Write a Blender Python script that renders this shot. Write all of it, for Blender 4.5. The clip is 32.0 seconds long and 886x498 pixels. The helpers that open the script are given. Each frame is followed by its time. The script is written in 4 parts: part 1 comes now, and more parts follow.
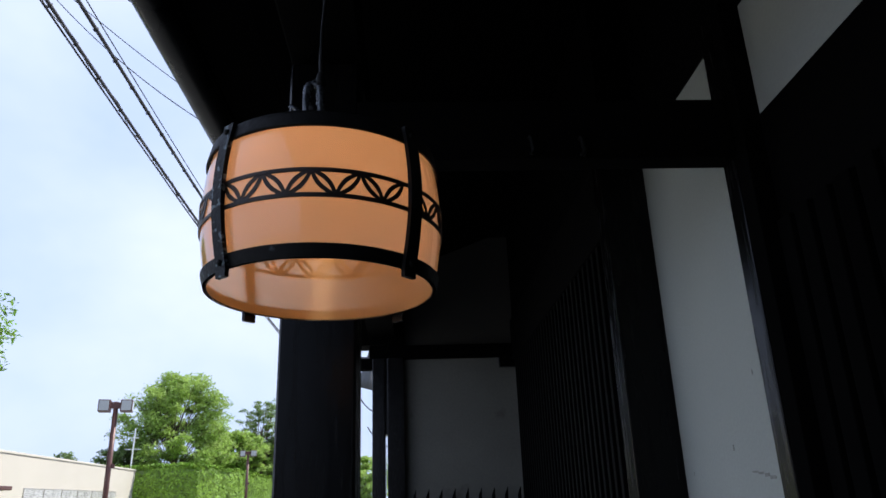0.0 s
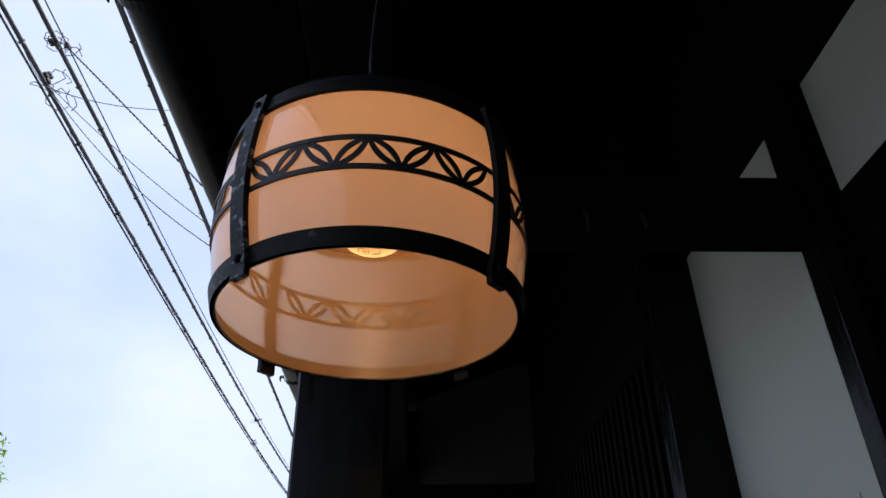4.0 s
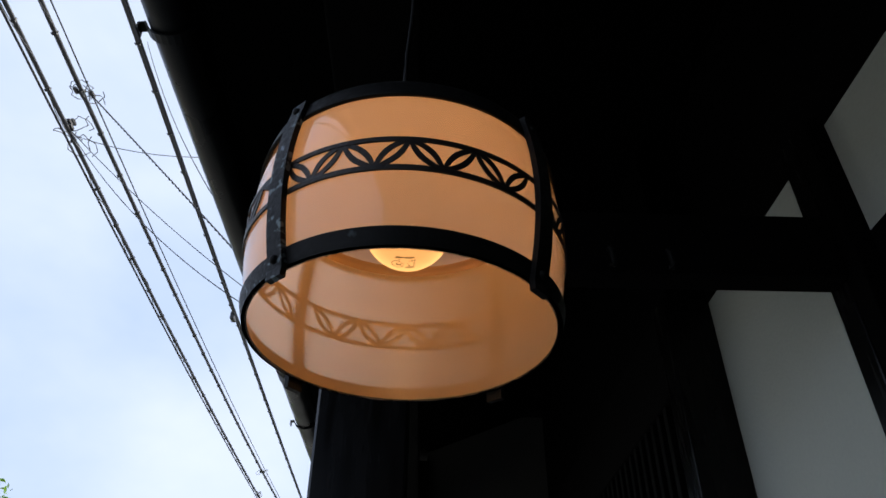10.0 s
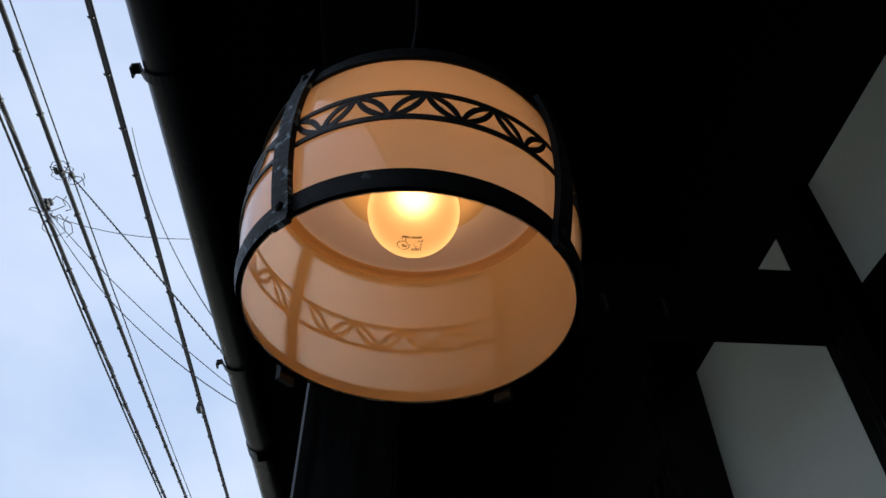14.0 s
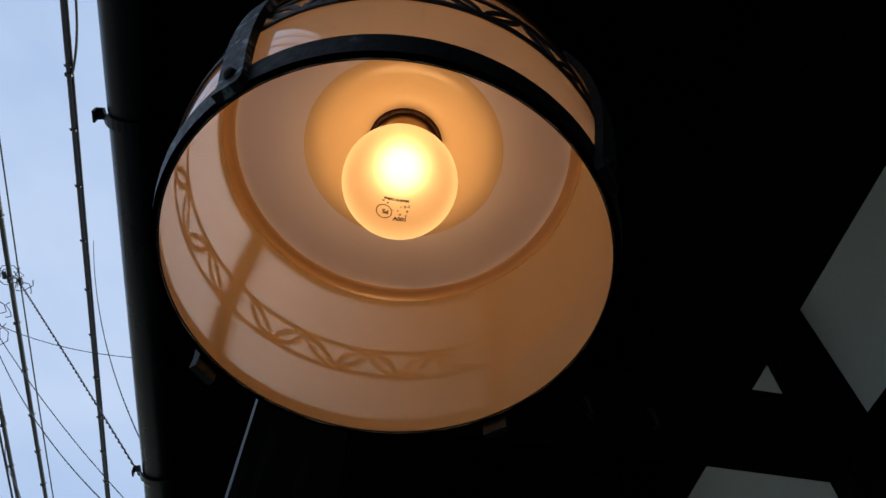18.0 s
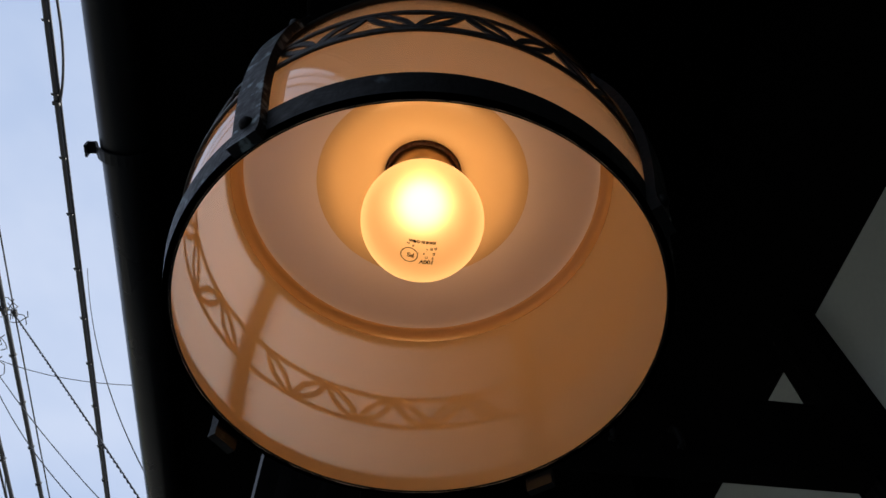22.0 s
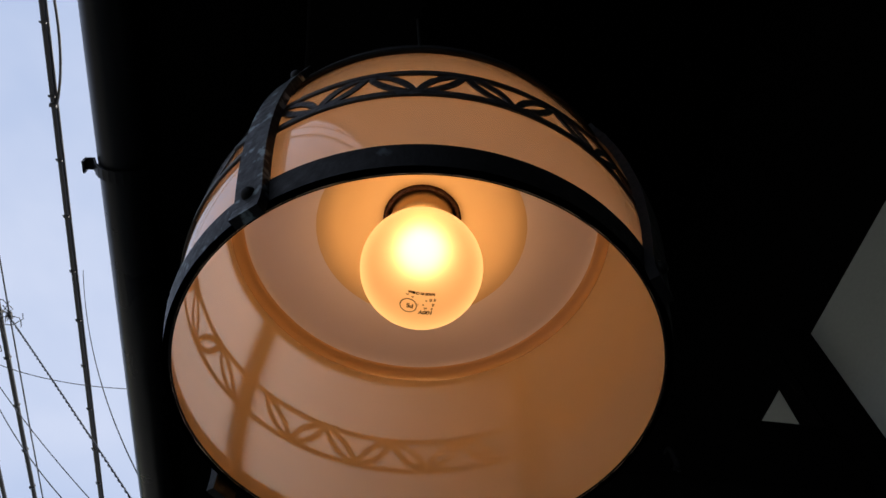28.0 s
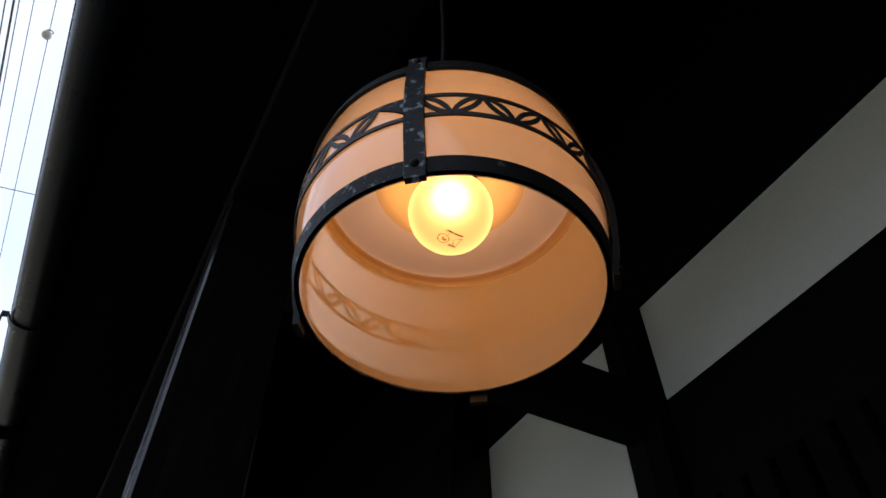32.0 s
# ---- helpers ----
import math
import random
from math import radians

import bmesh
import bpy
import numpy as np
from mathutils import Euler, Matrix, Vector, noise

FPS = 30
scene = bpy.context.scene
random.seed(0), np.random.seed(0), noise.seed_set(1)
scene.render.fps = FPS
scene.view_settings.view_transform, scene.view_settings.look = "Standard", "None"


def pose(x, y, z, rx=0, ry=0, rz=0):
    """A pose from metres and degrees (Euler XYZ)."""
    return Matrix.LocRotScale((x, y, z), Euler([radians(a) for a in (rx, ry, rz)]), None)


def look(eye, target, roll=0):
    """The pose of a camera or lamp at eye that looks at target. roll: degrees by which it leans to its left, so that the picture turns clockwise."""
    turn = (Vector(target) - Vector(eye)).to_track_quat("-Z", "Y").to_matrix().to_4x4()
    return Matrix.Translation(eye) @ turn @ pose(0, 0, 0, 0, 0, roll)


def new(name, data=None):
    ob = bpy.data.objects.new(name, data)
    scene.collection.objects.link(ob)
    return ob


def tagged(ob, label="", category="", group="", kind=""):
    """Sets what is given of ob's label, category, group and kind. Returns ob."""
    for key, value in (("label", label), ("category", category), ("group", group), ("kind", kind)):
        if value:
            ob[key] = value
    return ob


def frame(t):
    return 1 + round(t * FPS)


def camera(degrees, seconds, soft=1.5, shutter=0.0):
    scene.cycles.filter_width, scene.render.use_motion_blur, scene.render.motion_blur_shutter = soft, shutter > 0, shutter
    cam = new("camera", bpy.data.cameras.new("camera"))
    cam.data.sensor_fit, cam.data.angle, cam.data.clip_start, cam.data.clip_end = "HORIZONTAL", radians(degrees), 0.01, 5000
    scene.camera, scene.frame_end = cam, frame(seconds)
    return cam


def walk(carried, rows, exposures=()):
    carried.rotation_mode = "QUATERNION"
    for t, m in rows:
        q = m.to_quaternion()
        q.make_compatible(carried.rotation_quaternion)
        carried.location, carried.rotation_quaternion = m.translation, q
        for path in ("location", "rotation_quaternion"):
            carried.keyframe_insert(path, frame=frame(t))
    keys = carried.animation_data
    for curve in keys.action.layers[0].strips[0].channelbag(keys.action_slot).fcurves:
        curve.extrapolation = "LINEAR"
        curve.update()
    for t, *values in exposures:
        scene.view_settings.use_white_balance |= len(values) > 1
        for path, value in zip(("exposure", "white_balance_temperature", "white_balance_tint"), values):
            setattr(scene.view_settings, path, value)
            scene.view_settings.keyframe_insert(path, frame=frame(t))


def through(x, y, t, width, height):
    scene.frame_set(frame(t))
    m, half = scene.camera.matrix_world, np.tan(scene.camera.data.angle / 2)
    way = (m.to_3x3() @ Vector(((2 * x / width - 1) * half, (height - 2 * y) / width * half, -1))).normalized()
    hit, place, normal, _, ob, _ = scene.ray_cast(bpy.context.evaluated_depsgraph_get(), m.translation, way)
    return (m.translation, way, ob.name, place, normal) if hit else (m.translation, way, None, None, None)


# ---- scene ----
cam = camera(64.8, 32.0, soft=1.6)
PATH = [
    (0, (0.119, -0.911, 1.7), (0.214, 0.972, 2.368), -2.0),
    (0.5, (0.105, -0.91, 1.699), (0.204, 0.977, 2.354), -1.6),
    (1, (0.098, -0.908, 1.708), (0.213, 0.982, 2.354), -1.2),
    (1.5, (0.136, -0.869, 1.706), (0.201, 0.995, 2.427), -0.9),
    (2, (0.135, -0.785, 1.696), (0.081, 1.041, 2.51), -0.2),
    (2.5, (0.093, -0.678, 1.704), (0.067, 1.076, 2.664), -0.5),
    (3, (0.061, -0.652, 1.69), (0.12, 1.052, 2.735), -0.5),
    (3.5, (0.047, -0.645, 1.668), (0.121, 1.06, 2.71), -0.8),
    (5.5, (0.047, -0.628, 1.656), (0.123, 1.072, 2.707), -2.3),
    (6, (0.038, -0.627, 1.654), (0.108, 1.078, 2.698), -2.1),
    (6.5, (0.036, -0.626, 1.656), (0.107, 1.082, 2.695), -2.1),
    (7, (0.041, -0.627, 1.659), (0.108, 1.088, 2.687), -2.1),
    (7.5, (0.038, -0.625, 1.657), (0.106, 1.09, 2.684), -2.1),
    (8, (0.038, -0.623, 1.662), (0.108, 1.092, 2.688), -2.2),
    (8.5, (0.043, -0.622, 1.661), (0.112, 1.094, 2.684), -2.2),
    (9, (0.035, -0.625, 1.656), (0.1, 1.065, 2.724), -1.5),
    (9.5, (0.037, -0.619, 1.644), (0.09, 1.049, 2.746), -0.6),
    (10, (0.022, -0.6, 1.638), (0.066, 1.024, 2.805), 0.3),
    (10.5, (0.003, -0.564, 1.618), (0.064, 1.024, 2.831), 0.7),
    (11, (0.005, -0.531, 1.607), (0.074, 0.968, 2.929), 0.2),
    (11.5, (0.001, -0.505, 1.585), (0.077, 0.922, 2.984), 0.6),
    (12, (-0.009, -0.495, 1.58), (0.08, 0.929, 2.98), 0.2),
    (12.5, (-0.005, -0.504, 1.579), (0.091, 0.927, 2.973), -0.2),
    (13, (-0.009, -0.499, 1.574), (0.09, 0.932, 2.968), -0.2),
    (13.5, (-0.006, -0.497, 1.573), (0.097, 0.951, 2.949), -0.2),
    (15.5, (-0.011, -0.495, 1.574), (0.143, 0.941, 2.958), -1.1),
    (16, (-0.016, -0.464, 1.565), (0.191, 0.959, 2.955), -1.9),
    (16.5, (0.012, -0.429, 1.571), (0.118, 0.955, 3.01), -0.9),
    (17, (0.014, -0.363, 1.55), (0.034, 0.91, 3.092), 2.5),
    (17.5, (-0.002, -0.289, 1.564), (0.097, 0.888, 3.178), 3.2),
    (18, (-0.007, -0.278, 1.59), (0.168, 0.825, 3.249), 1.3),
    (18.5, (-0.016, -0.285, 1.592), (0.181, 0.779, 3.274), -0.3),
    (19, (-0.022, -0.288, 1.59), (0.187, 0.774, 3.271), -1.1),
    (19.5, (-0.017, -0.298, 1.592), (0.191, 0.778, 3.265), -1.4),
    (20, (-0.023, -0.299, 1.593), (0.176, 0.788, 3.261), -1.2),
    (20.5, (-0.027, -0.298, 1.595), (0.171, 0.783, 3.266), -1.5),
    (21, (-0.026, -0.305, 1.601), (0.165, 0.781, 3.269), -1.7),
    (21.5, (-0.029, -0.301, 1.603), (0.149, 0.779, 3.277), -1.6),
    (22, (-0.032, -0.273, 1.634), (0.154, 0.802, 3.31), -1.9),
    (22.5, (-0.034, -0.264, 1.665), (0.143, 0.77, 3.368), -1.7),
    (23, (-0.034, -0.267, 1.677), (0.126, 0.73, 3.404), -1.2),
    (23.5, (-0.031, -0.277, 1.679), (0.125, 0.695, 3.42), -1.2),
    (24, (-0.028, -0.285, 1.677), (0.135, 0.692, 3.414), -1.7),
    (24.5, (-0.029, -0.285, 1.675), (0.137, 0.693, 3.412), -1.9),
    (26.5, (-0.031, -0.295, 1.664), (0.145, 0.725, 3.375), -1.7),
    (27, (-0.037, -0.294, 1.655), (0.141, 0.753, 3.35), -1.8),
    (27.5, (-0.039, -0.294, 1.656), (0.14, 0.763, 3.344), -1.8),
    (28, (-0.038, -0.303, 1.651), (0.157, 0.766, 3.332), -2.0),
    (28.5, (-0.04, -0.298, 1.649), (0.144, 0.768, 3.331), -1.9),
    (29, (-0.062, -0.308, 1.615), (0.199, 0.773, 3.277), -1.4),
    (29.5, (-0.095, -0.43, 1.557), (0.243, 0.728, 3.152), -2.4),
    (30, (-0.146, -0.565, 1.504), (0.207, 0.714, 3.001), -1.3),
    (30.5, (-0.223, -0.51, 1.501), (0.246, 0.772, 2.963), 0.9),
    (31, (-0.256, -0.47, 1.489), (0.332, 0.744, 2.967), 0.3),
    (31.5, (-0.251, -0.435, 1.492), (0.4, 0.743, 2.971), 0.0),
    (32, (-0.249, -0.421, 1.489), (0.408, 0.739, 2.981), -0.8),
]
# exposure in stops and the camera's own white balance
EXPOSURES = [(0.0, 0.41, 6300, 11), (2.0, 0.40, 6320, 11), (3.5, 0.38, 6420, 11), (6.0, 0.38, 6480, 11), (9.0, 0.37, 6520, 10), (10.5, 0.30, 6660, 5), (12.0, 0.15, 6520, 4), (16.0, 0.12, 6430, 4),
             (18.0, -0.08, 6180, 3), (19.5, 0.0, 6400, 4), (21.5, 0.0, 6500, 5), (23.0, -0.06, 6720, 9), (24.5, -0.14, 6720, 9), (28.5, 0.0, 6700, 9), (29.5, 0.0, 6950, 9), (30.3, 0.22, 7150, 8), (31.0, 0.5, 6980, 9), (32.0, 0.75, 6900, 9)]
walk(cam, [(t, look(eye, target, roll)) for t, eye, target, roll in PATH], EXPOSURES)

# ---- light ----
SUN_EL, SUN_AZ = radians(47), radians(62)  # the azimuth is counted clockwise from +y
world = bpy.data.worlds.new("sky")
scene.world = world
world.use_nodes = True
wn, wl = world.node_tree.nodes, world.node_tree.links
bg = wn["Background"]
sky = wn.new("ShaderNodeTexSky")
sky.sky_type, sky.sun_disc, sky.sun_elevation, sky.sun_rotation = "NISHITA", False, SUN_EL, SUN_AZ
sky.air_density, sky.dust_density, sky.ozone_density = 1.0, 2.5, 1.5
# thin bright haze and soft clouds over the blue
coord, cloud, ramp, haze, mixc = (wn.new(n) for n in ("ShaderNodeTexCoord", "ShaderNodeTexNoise", "ShaderNodeValToRGB", "ShaderNodeMix", "ShaderNodeMix"))
mapc = wn.new("ShaderNodeMapping")
mapc.inputs["Scale"].default_value = (1.0, 1.0, 1.5)
cloud.inputs["Scale"].default_value, cloud.inputs["Detail"].default_value, cloud.inputs["Roughness"].default_value = 2.1, 5.0, 0.5
ramp.color_ramp.elements[0].position, ramp.color_ramp.elements[1].position = 0.34, 0.8
haze.data_type = mixc.data_type = "RGBA"
haze.inputs["Factor"].default_value = 0.8
haze.inputs["B"].default_value = (5.15, 6.5, 9.7, 1)
mixc.inputs["B"].default_value = (7.6, 8.2, 10.1, 1)
wl.new(coord.outputs["Generated"], mapc.inputs["Vector"])
wl.new(mapc.outputs["Vector"], cloud.inputs["Vector"])
wl.new(cloud.outputs["Fac"], ramp.inputs["Fac"])
wl.new(ramp.outputs["Color"], mixc.inputs["Factor"])
wl.new(sky.outputs["Color"], haze.inputs["A"])
wl.new(haze.outputs["Result"], mixc.inputs["A"])
wl.new(mixc.outputs["Result"], bg.inputs["Color"])
bg.inputs["Strength"].default_value = 0.1

sun = new("sun", bpy.data.lights.new("sun", "SUN"))
sun.data.energy, sun.data.angle, sun.data.color = 4.7, radians(1.0), (1.0, 0.95, 0.86)
sun_way = Vector((math.sin(SUN_AZ) * math.cos(SUN_EL), math.cos(SUN_AZ) * math.cos(SUN_EL), math.sin(SUN_EL)))
sun.matrix_world = look((30, 20, 40), Vector((30, 20, 40)) - sun_way)


# ---- materials ----
def material(name, base, rough=0.6, metal=0.0, vary=0.15, scale=6.0, fine=60.0, bump=0.15, stretch=(1, 1, 1), spots=None, each=0.0, spec=0.5):
    """A painted, wooden or metal surface: base colour with broad and fine variation, relief and gloss that vary with them.
    spots: (colour, threshold, scale) for stains or worn patches. each: variation from piece to piece."""
    m = bpy.data.materials.new(name)
    m.use_nodes = True
    n, l = m.node_tree.nodes, m.node_tree.links
    b = n["Principled BSDF"]
    tc, mp = n.new("ShaderNodeTexCoord"), n.new("ShaderNodeMapping")
    mp.inputs["Scale"].default_value = stretch
    l.new(tc.outputs["Object"], mp.inputs["Vector"])
    big, small = n.new("ShaderNodeTexNoise"), n.new("ShaderNodeTexNoise")
    for t, s, d in ((big, scale, 4.0), (small, fine, 6.0)):
        t.inputs["Scale"].default_value, t.inputs["Detail"].default_value = s, d
        l.new(mp.outputs["Vector"], t.inputs["Vector"])
    add = n.new("ShaderNodeMath")
    add.operation = "ADD"
    l.new(big.outputs["Fac"], add.inputs[0])
    l.new(small.outputs["Fac"], add.inputs[1])
    rng = n.new("ShaderNodeMapRange")
    rng.inputs["From Min"].default_value, rng.inputs["From Max"].default_value = 0.55, 1.45
    rng.inputs["To Min"].default_value, rng.inputs["To Max"].default_value = 1 - vary, 1 + vary
    l.new(add.outputs[0], rng.inputs["Value"])
    hsv = n.new("ShaderNodeHueSaturation")
    hsv.inputs["Color"].default_value = (*base, 1)
    value = rng.outputs["Result"]
    if each:
        info, er, mul = n.new("ShaderNodeObjectInfo"), n.new("ShaderNodeMapRange"), n.new("ShaderNodeMath")
        er.inputs["To Min"].default_value, er.inputs["To Max"].default_value = 1 - each, 1 + each
        mul.operation = "MULTIPLY"
        l.new(info.outputs["Random"], er.inputs["Value"])
        l.new(value, mul.inputs[0])
        l.new(er.outputs["Result"], mul.inputs[1])
        value = mul.outputs[0]
    l.new(value, hsv.inputs["Value"])
    colour = hsv.outputs["Color"]
    if spots:
        sn, sr, mx = n.new("ShaderNodeTexNoise"), n.new("ShaderNodeValToRGB"), n.new("ShaderNodeMix")
        sn.inputs["Scale"].default_value, sn.inputs["Detail"].default_value = spots[2], 6.0
        l.new(tc.outputs["Object"], sn.inputs["Vector"])
        sr.color_ramp.elements[0].position, sr.color_ramp.elements[1].position = spots[1], min(spots[1] + 0.08, 1)
        l.new(sn.outputs["Fac"], sr.inputs["Fac"])
        mx.data_type = "RGBA"
        mx.inputs["B"].default_value = (*spots[0], 1)
        l.new(sr.outputs["Color"], mx.inputs["Factor"])
        l.new(colour, mx.inputs["A"])
        colour = mx.outputs["Result"]
    l.new(colour, b.inputs["Base Color"])
    rr = n.new("ShaderNodeMapRange")
    rr.inputs["From Min"].default_value, rr.inputs["From Max"].default_value = 0.3, 0.7
    rr.inputs["To Min"].default_value, rr.inputs["To Max"].default_value = max(rough - 0.1, 0.02), min(rough + 0.1, 1)
    l.new(small.outputs["Fac"], rr.inputs["Value"])
    l.new(rr.outputs["Result"], b.inputs["Roughness"])
    b.inputs["Metallic"].default_value = metal
    b.inputs["Specular IOR Level"].default_value = spec
    if bump:
        bp = n.new("ShaderNodeBump")
        bp.inputs["Strength"].default_value, bp.inputs["Distance"].default_value = bump, 0.01
        l.new(add.outputs[0], bp.inputs["Height"])
        l.new(bp.outputs["Normal"], b.inputs["Normal"])
    return m


def leaf_material(name, base, vary=0.35, through=0.45):
    """Leaves: each one of its own shade, some light coming through."""
    m = bpy.data.materials.new(name)
    m.use_nodes = True
    n, l = m.node_tree.nodes, m.node_tree.links
    b = n["Principled BSDF"]
    geo, mr, hsv = n.new("ShaderNodeNewGeometry"), n.new("ShaderNodeMapRange"), n.new("ShaderNodeHueSaturation")
    mr.inputs["To Min"].default_value, mr.inputs["To Max"].default_value = 1 - vary, 1 + vary
    l.new(geo.outputs["Random Per Island"], mr.inputs["Value"])
    hsv.inputs["Color"].default_value = (*base, 1)
    l.new(mr.outputs["Result"], hsv.inputs["Value"])
    l.new(hsv.outputs["Color"], b.inputs["Base Color"])
    b.inputs["Roughness"].default_value = 0.55
    tr, mix = n.new("ShaderNodeBsdfTranslucent"), n.new("ShaderNodeMixShader")
    l.new(hsv.outputs["Color"], tr.inputs["Color"])
    mix.inputs["Fac"].default_value = through
    l.new(b.outputs[0], mix.inputs[1])
    l.new(tr.outputs[0], mix.inputs[2])
    l.new(mix.outputs[0], n["Material Output"].inputs["Surface"])
    return m


def acrylic(name, base, through_colour, amount, rough=None):
    """Milky plastic sheet: part of the light is scattered through, the face is glossy."""
    m = bpy.data.materials.new(name)
    m.use_nodes = True
    n, l = m.node_tree.nodes, m.node_tree.links
    n.remove(n["Principled BSDF"])
    df, tr, gl = n.new("ShaderNodeBsdfDiffuse"), n.new("ShaderNodeBsdfTranslucent"), n.new("ShaderNodeBsdfGlossy")
    tc, ns, mr, hsv = n.new("ShaderNodeTexCoord"), n.new("ShaderNodeTexNoise"), n.new("ShaderNodeMapRange"), n.new("ShaderNodeHueSaturation")
    ns.inputs["Scale"].default_value, ns.inputs["Detail"].default_value = 14.0, 5.0
    l.new(tc.outputs["Object"], ns.inputs["Vector"])
    mr.inputs["To Min"].default_value, mr.inputs["To Max"].default_value = 0.93, 1.06
    l.new(ns.outputs["Fac"], mr.inputs["Value"])
    hsv.inputs["Color"].default_value = (*base, 1)
    l.new(mr.outputs["Result"], hsv.inputs["Value"])
    l.new(hsv.outputs["Color"], df.inputs["Color"])
    tr.inputs["Color"].default_value = (*through_colour, 1)
    if rough is None:
        mix = n.new("ShaderNodeMixShader")
        mix.inputs["Fac"].default_value = amount
        l.new(df.outputs[0], mix.inputs[1])
        l.new(tr.outputs[0], mix.inputs[2])
        l.new(mix.outputs[0], n["Material Output"].inputs["Surface"])
        n.remove(gl)
        return m
    gl.inputs["Roughness"].default_value = rough
    bp, wv = n.new("ShaderNodeBump"), n.new("ShaderNodeTexNoise")
    bp.inputs["Strength"].default_value, bp.inputs["Distance"].default_value = 0.05, 0.01
    wv.inputs["Scale"].default_value, wv.inputs["Detail"].default_value = 9.0, 1.0
    l.new(tc.outputs["Object"], wv.inputs["Vector"])
    l.new(wv.outputs["Fac"], bp.inputs["Height"])
    l.new(bp.outputs["Normal"], gl.inputs["Normal"])
    # gloss grows towards grazing view
    lw, pw, ma = n.new("ShaderNodeLayerWeight"), n.new("ShaderNodeMath"), n.new("ShaderNodeMath")
    lw.inputs["Blend"].default_value = 0.5
    pw.operation, ma.operation = "POWER", "MULTIPLY_ADD"
    pw.inputs[1].default_value = 4.0
    ma.inputs[1].default_value, ma.inputs[2].default_value = 0.9, 0.045
    l.new(lw.outputs["Facing"], pw.inputs[0])
    l.new(pw.outputs[0], ma.inputs[0])
    mix, top = n.new("ShaderNodeMixShader"), n.new("ShaderNodeMixShader")
    mix.inputs["Fac"].default_value = amount
    l.new(df.outputs[0], mix.inputs[1])
    l.new(tr.outputs[0], mix.inputs[2])
    l.new(ma.outputs[0], top.inputs["Fac"])
    l.new(mix.outputs[0], top.inputs[1])
    l.new(gl.outputs[0], top.inputs[2])
    l.new(top.outputs[0], n["Material Output"].inputs["Surface"])
    return m


def glaze(name, rough, power=4.0, grazing=0.9, facing=0.045):
    """The clear skin of the plastic: see-through, with a gloss that grows towards grazing view."""
    m = bpy.data.materials.new(name)
    m.use_nodes = True
    n, l = m.node_tree.nodes, m.node_tree.links
    n.remove(n["Principled BSDF"])
    gl, cl, top = n.new("ShaderNodeBsdfGlossy"), n.new("ShaderNodeBsdfTransparent"), n.new("ShaderNodeMixShader")
    gl.inputs["Roughness"].default_value = rough
    tc, wv, bp = n.new("ShaderNodeTexCoord"), n.new("ShaderNodeTexNoise"), n.new("ShaderNodeBump")
    bp.inputs["Strength"].default_value, bp.inputs["Distance"].default_value = 0.05, 0.01
    wv.inputs["Scale"].default_value, wv.inputs["Detail"].default_value = 9.0, 1.0
    l.new(tc.outputs["Object"], wv.inputs["Vector"])
    l.new(wv.outputs["Fac"], bp.inputs["Height"])
    l.new(bp.outputs["Normal"], gl.inputs["Normal"])
    lw, pw, ma = n.new("ShaderNodeLayerWeight"), n.new("ShaderNodeMath"), n.new("ShaderNodeMath")
    lw.inputs["Blend"].default_value = 0.5
    pw.operation, ma.operation = "POWER", "MULTIPLY_ADD"
    pw.inputs[1].default_value = power
    ma.inputs[1].default_value, ma.inputs[2].default_value = grazing, facing
    l.new(lw.outputs["Facing"], pw.inputs[0])
    l.new(pw.outputs[0], ma.inputs[0])
    l.new(ma.outputs[0], top.inputs["Fac"])
    l.new(cl.outputs[0], top.inputs[1])
    l.new(gl.outputs[0], top.inputs[2])
    l.new(top.outputs[0], n["Material Output"].inputs["Surface"])
    return m


def glow(name, colour, strength):
    """Frosted glass that glows all over and lets the bright core shine through, blurred."""
    m = bpy.data.materials.new(name)
    m.use_nodes = True
    n, l = m.node_tree.nodes, m.node_tree.links
    n.remove(n["Principled BSDF"])
    em, rf, mix = n.new("ShaderNodeEmission"), n.new("ShaderNodeBsdfRefraction"), n.new("ShaderNodeMixShader")
    em.inputs["Color"].default_value, em.inputs["Strength"].default_value = (*colour, 1), strength
    rf.inputs["Roughness"].default_value, rf.inputs["IOR"].default_value = 0.85, 1.2
    rf.inputs["Color"].default_value = (1.0, 0.8, 0.68, 1)
    mix.inputs["Fac"].default_value = 0.5
    l.new(em.outputs[0], mix.inputs[1])
    l.new(rf.outputs[0], mix.inputs[2])
    l.new(mix.outputs[0], n["Material Output"].inputs["Surface"])
    return m


def emitter(name, colour, strength):
    m = bpy.data.materials.new(name)
    m.use_nodes = True
    b = m.node_tree.nodes["Principled BSDF"]
    b.inputs["Emission Color"].default_value, b.inputs["Emission Strength"].default_value = (*colour, 1), strength
    return m


M_IRON = material("black wrought iron", (0.0055, 0.0053, 0.005), 0.55, 0.0, 0.35, 25, 180, 0.1, spots=((0.045, 0.055, 0.06), 0.66, 70.0), spec=0.15)
M_WORN = material("scuffed wrought iron", (0.0065, 0.0068, 0.0072), 0.5, 0.0, 0.35, 25, 180, 0.1, spots=((0.15, 0.19, 0.2), 0.57, 95.0), spec=0.16)
M_BAND = material("black iron strip", (0.014, 0.012, 0.011), 0.5, 0.2, 0.3, 30, 200, 0.25)
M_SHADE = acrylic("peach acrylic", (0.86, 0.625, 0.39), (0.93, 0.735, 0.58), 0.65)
M_TOP = acrylic("white acrylic", (0.68, 0.625, 0.70), (0.5, 0.42, 0.36), 0.1, 0.25)
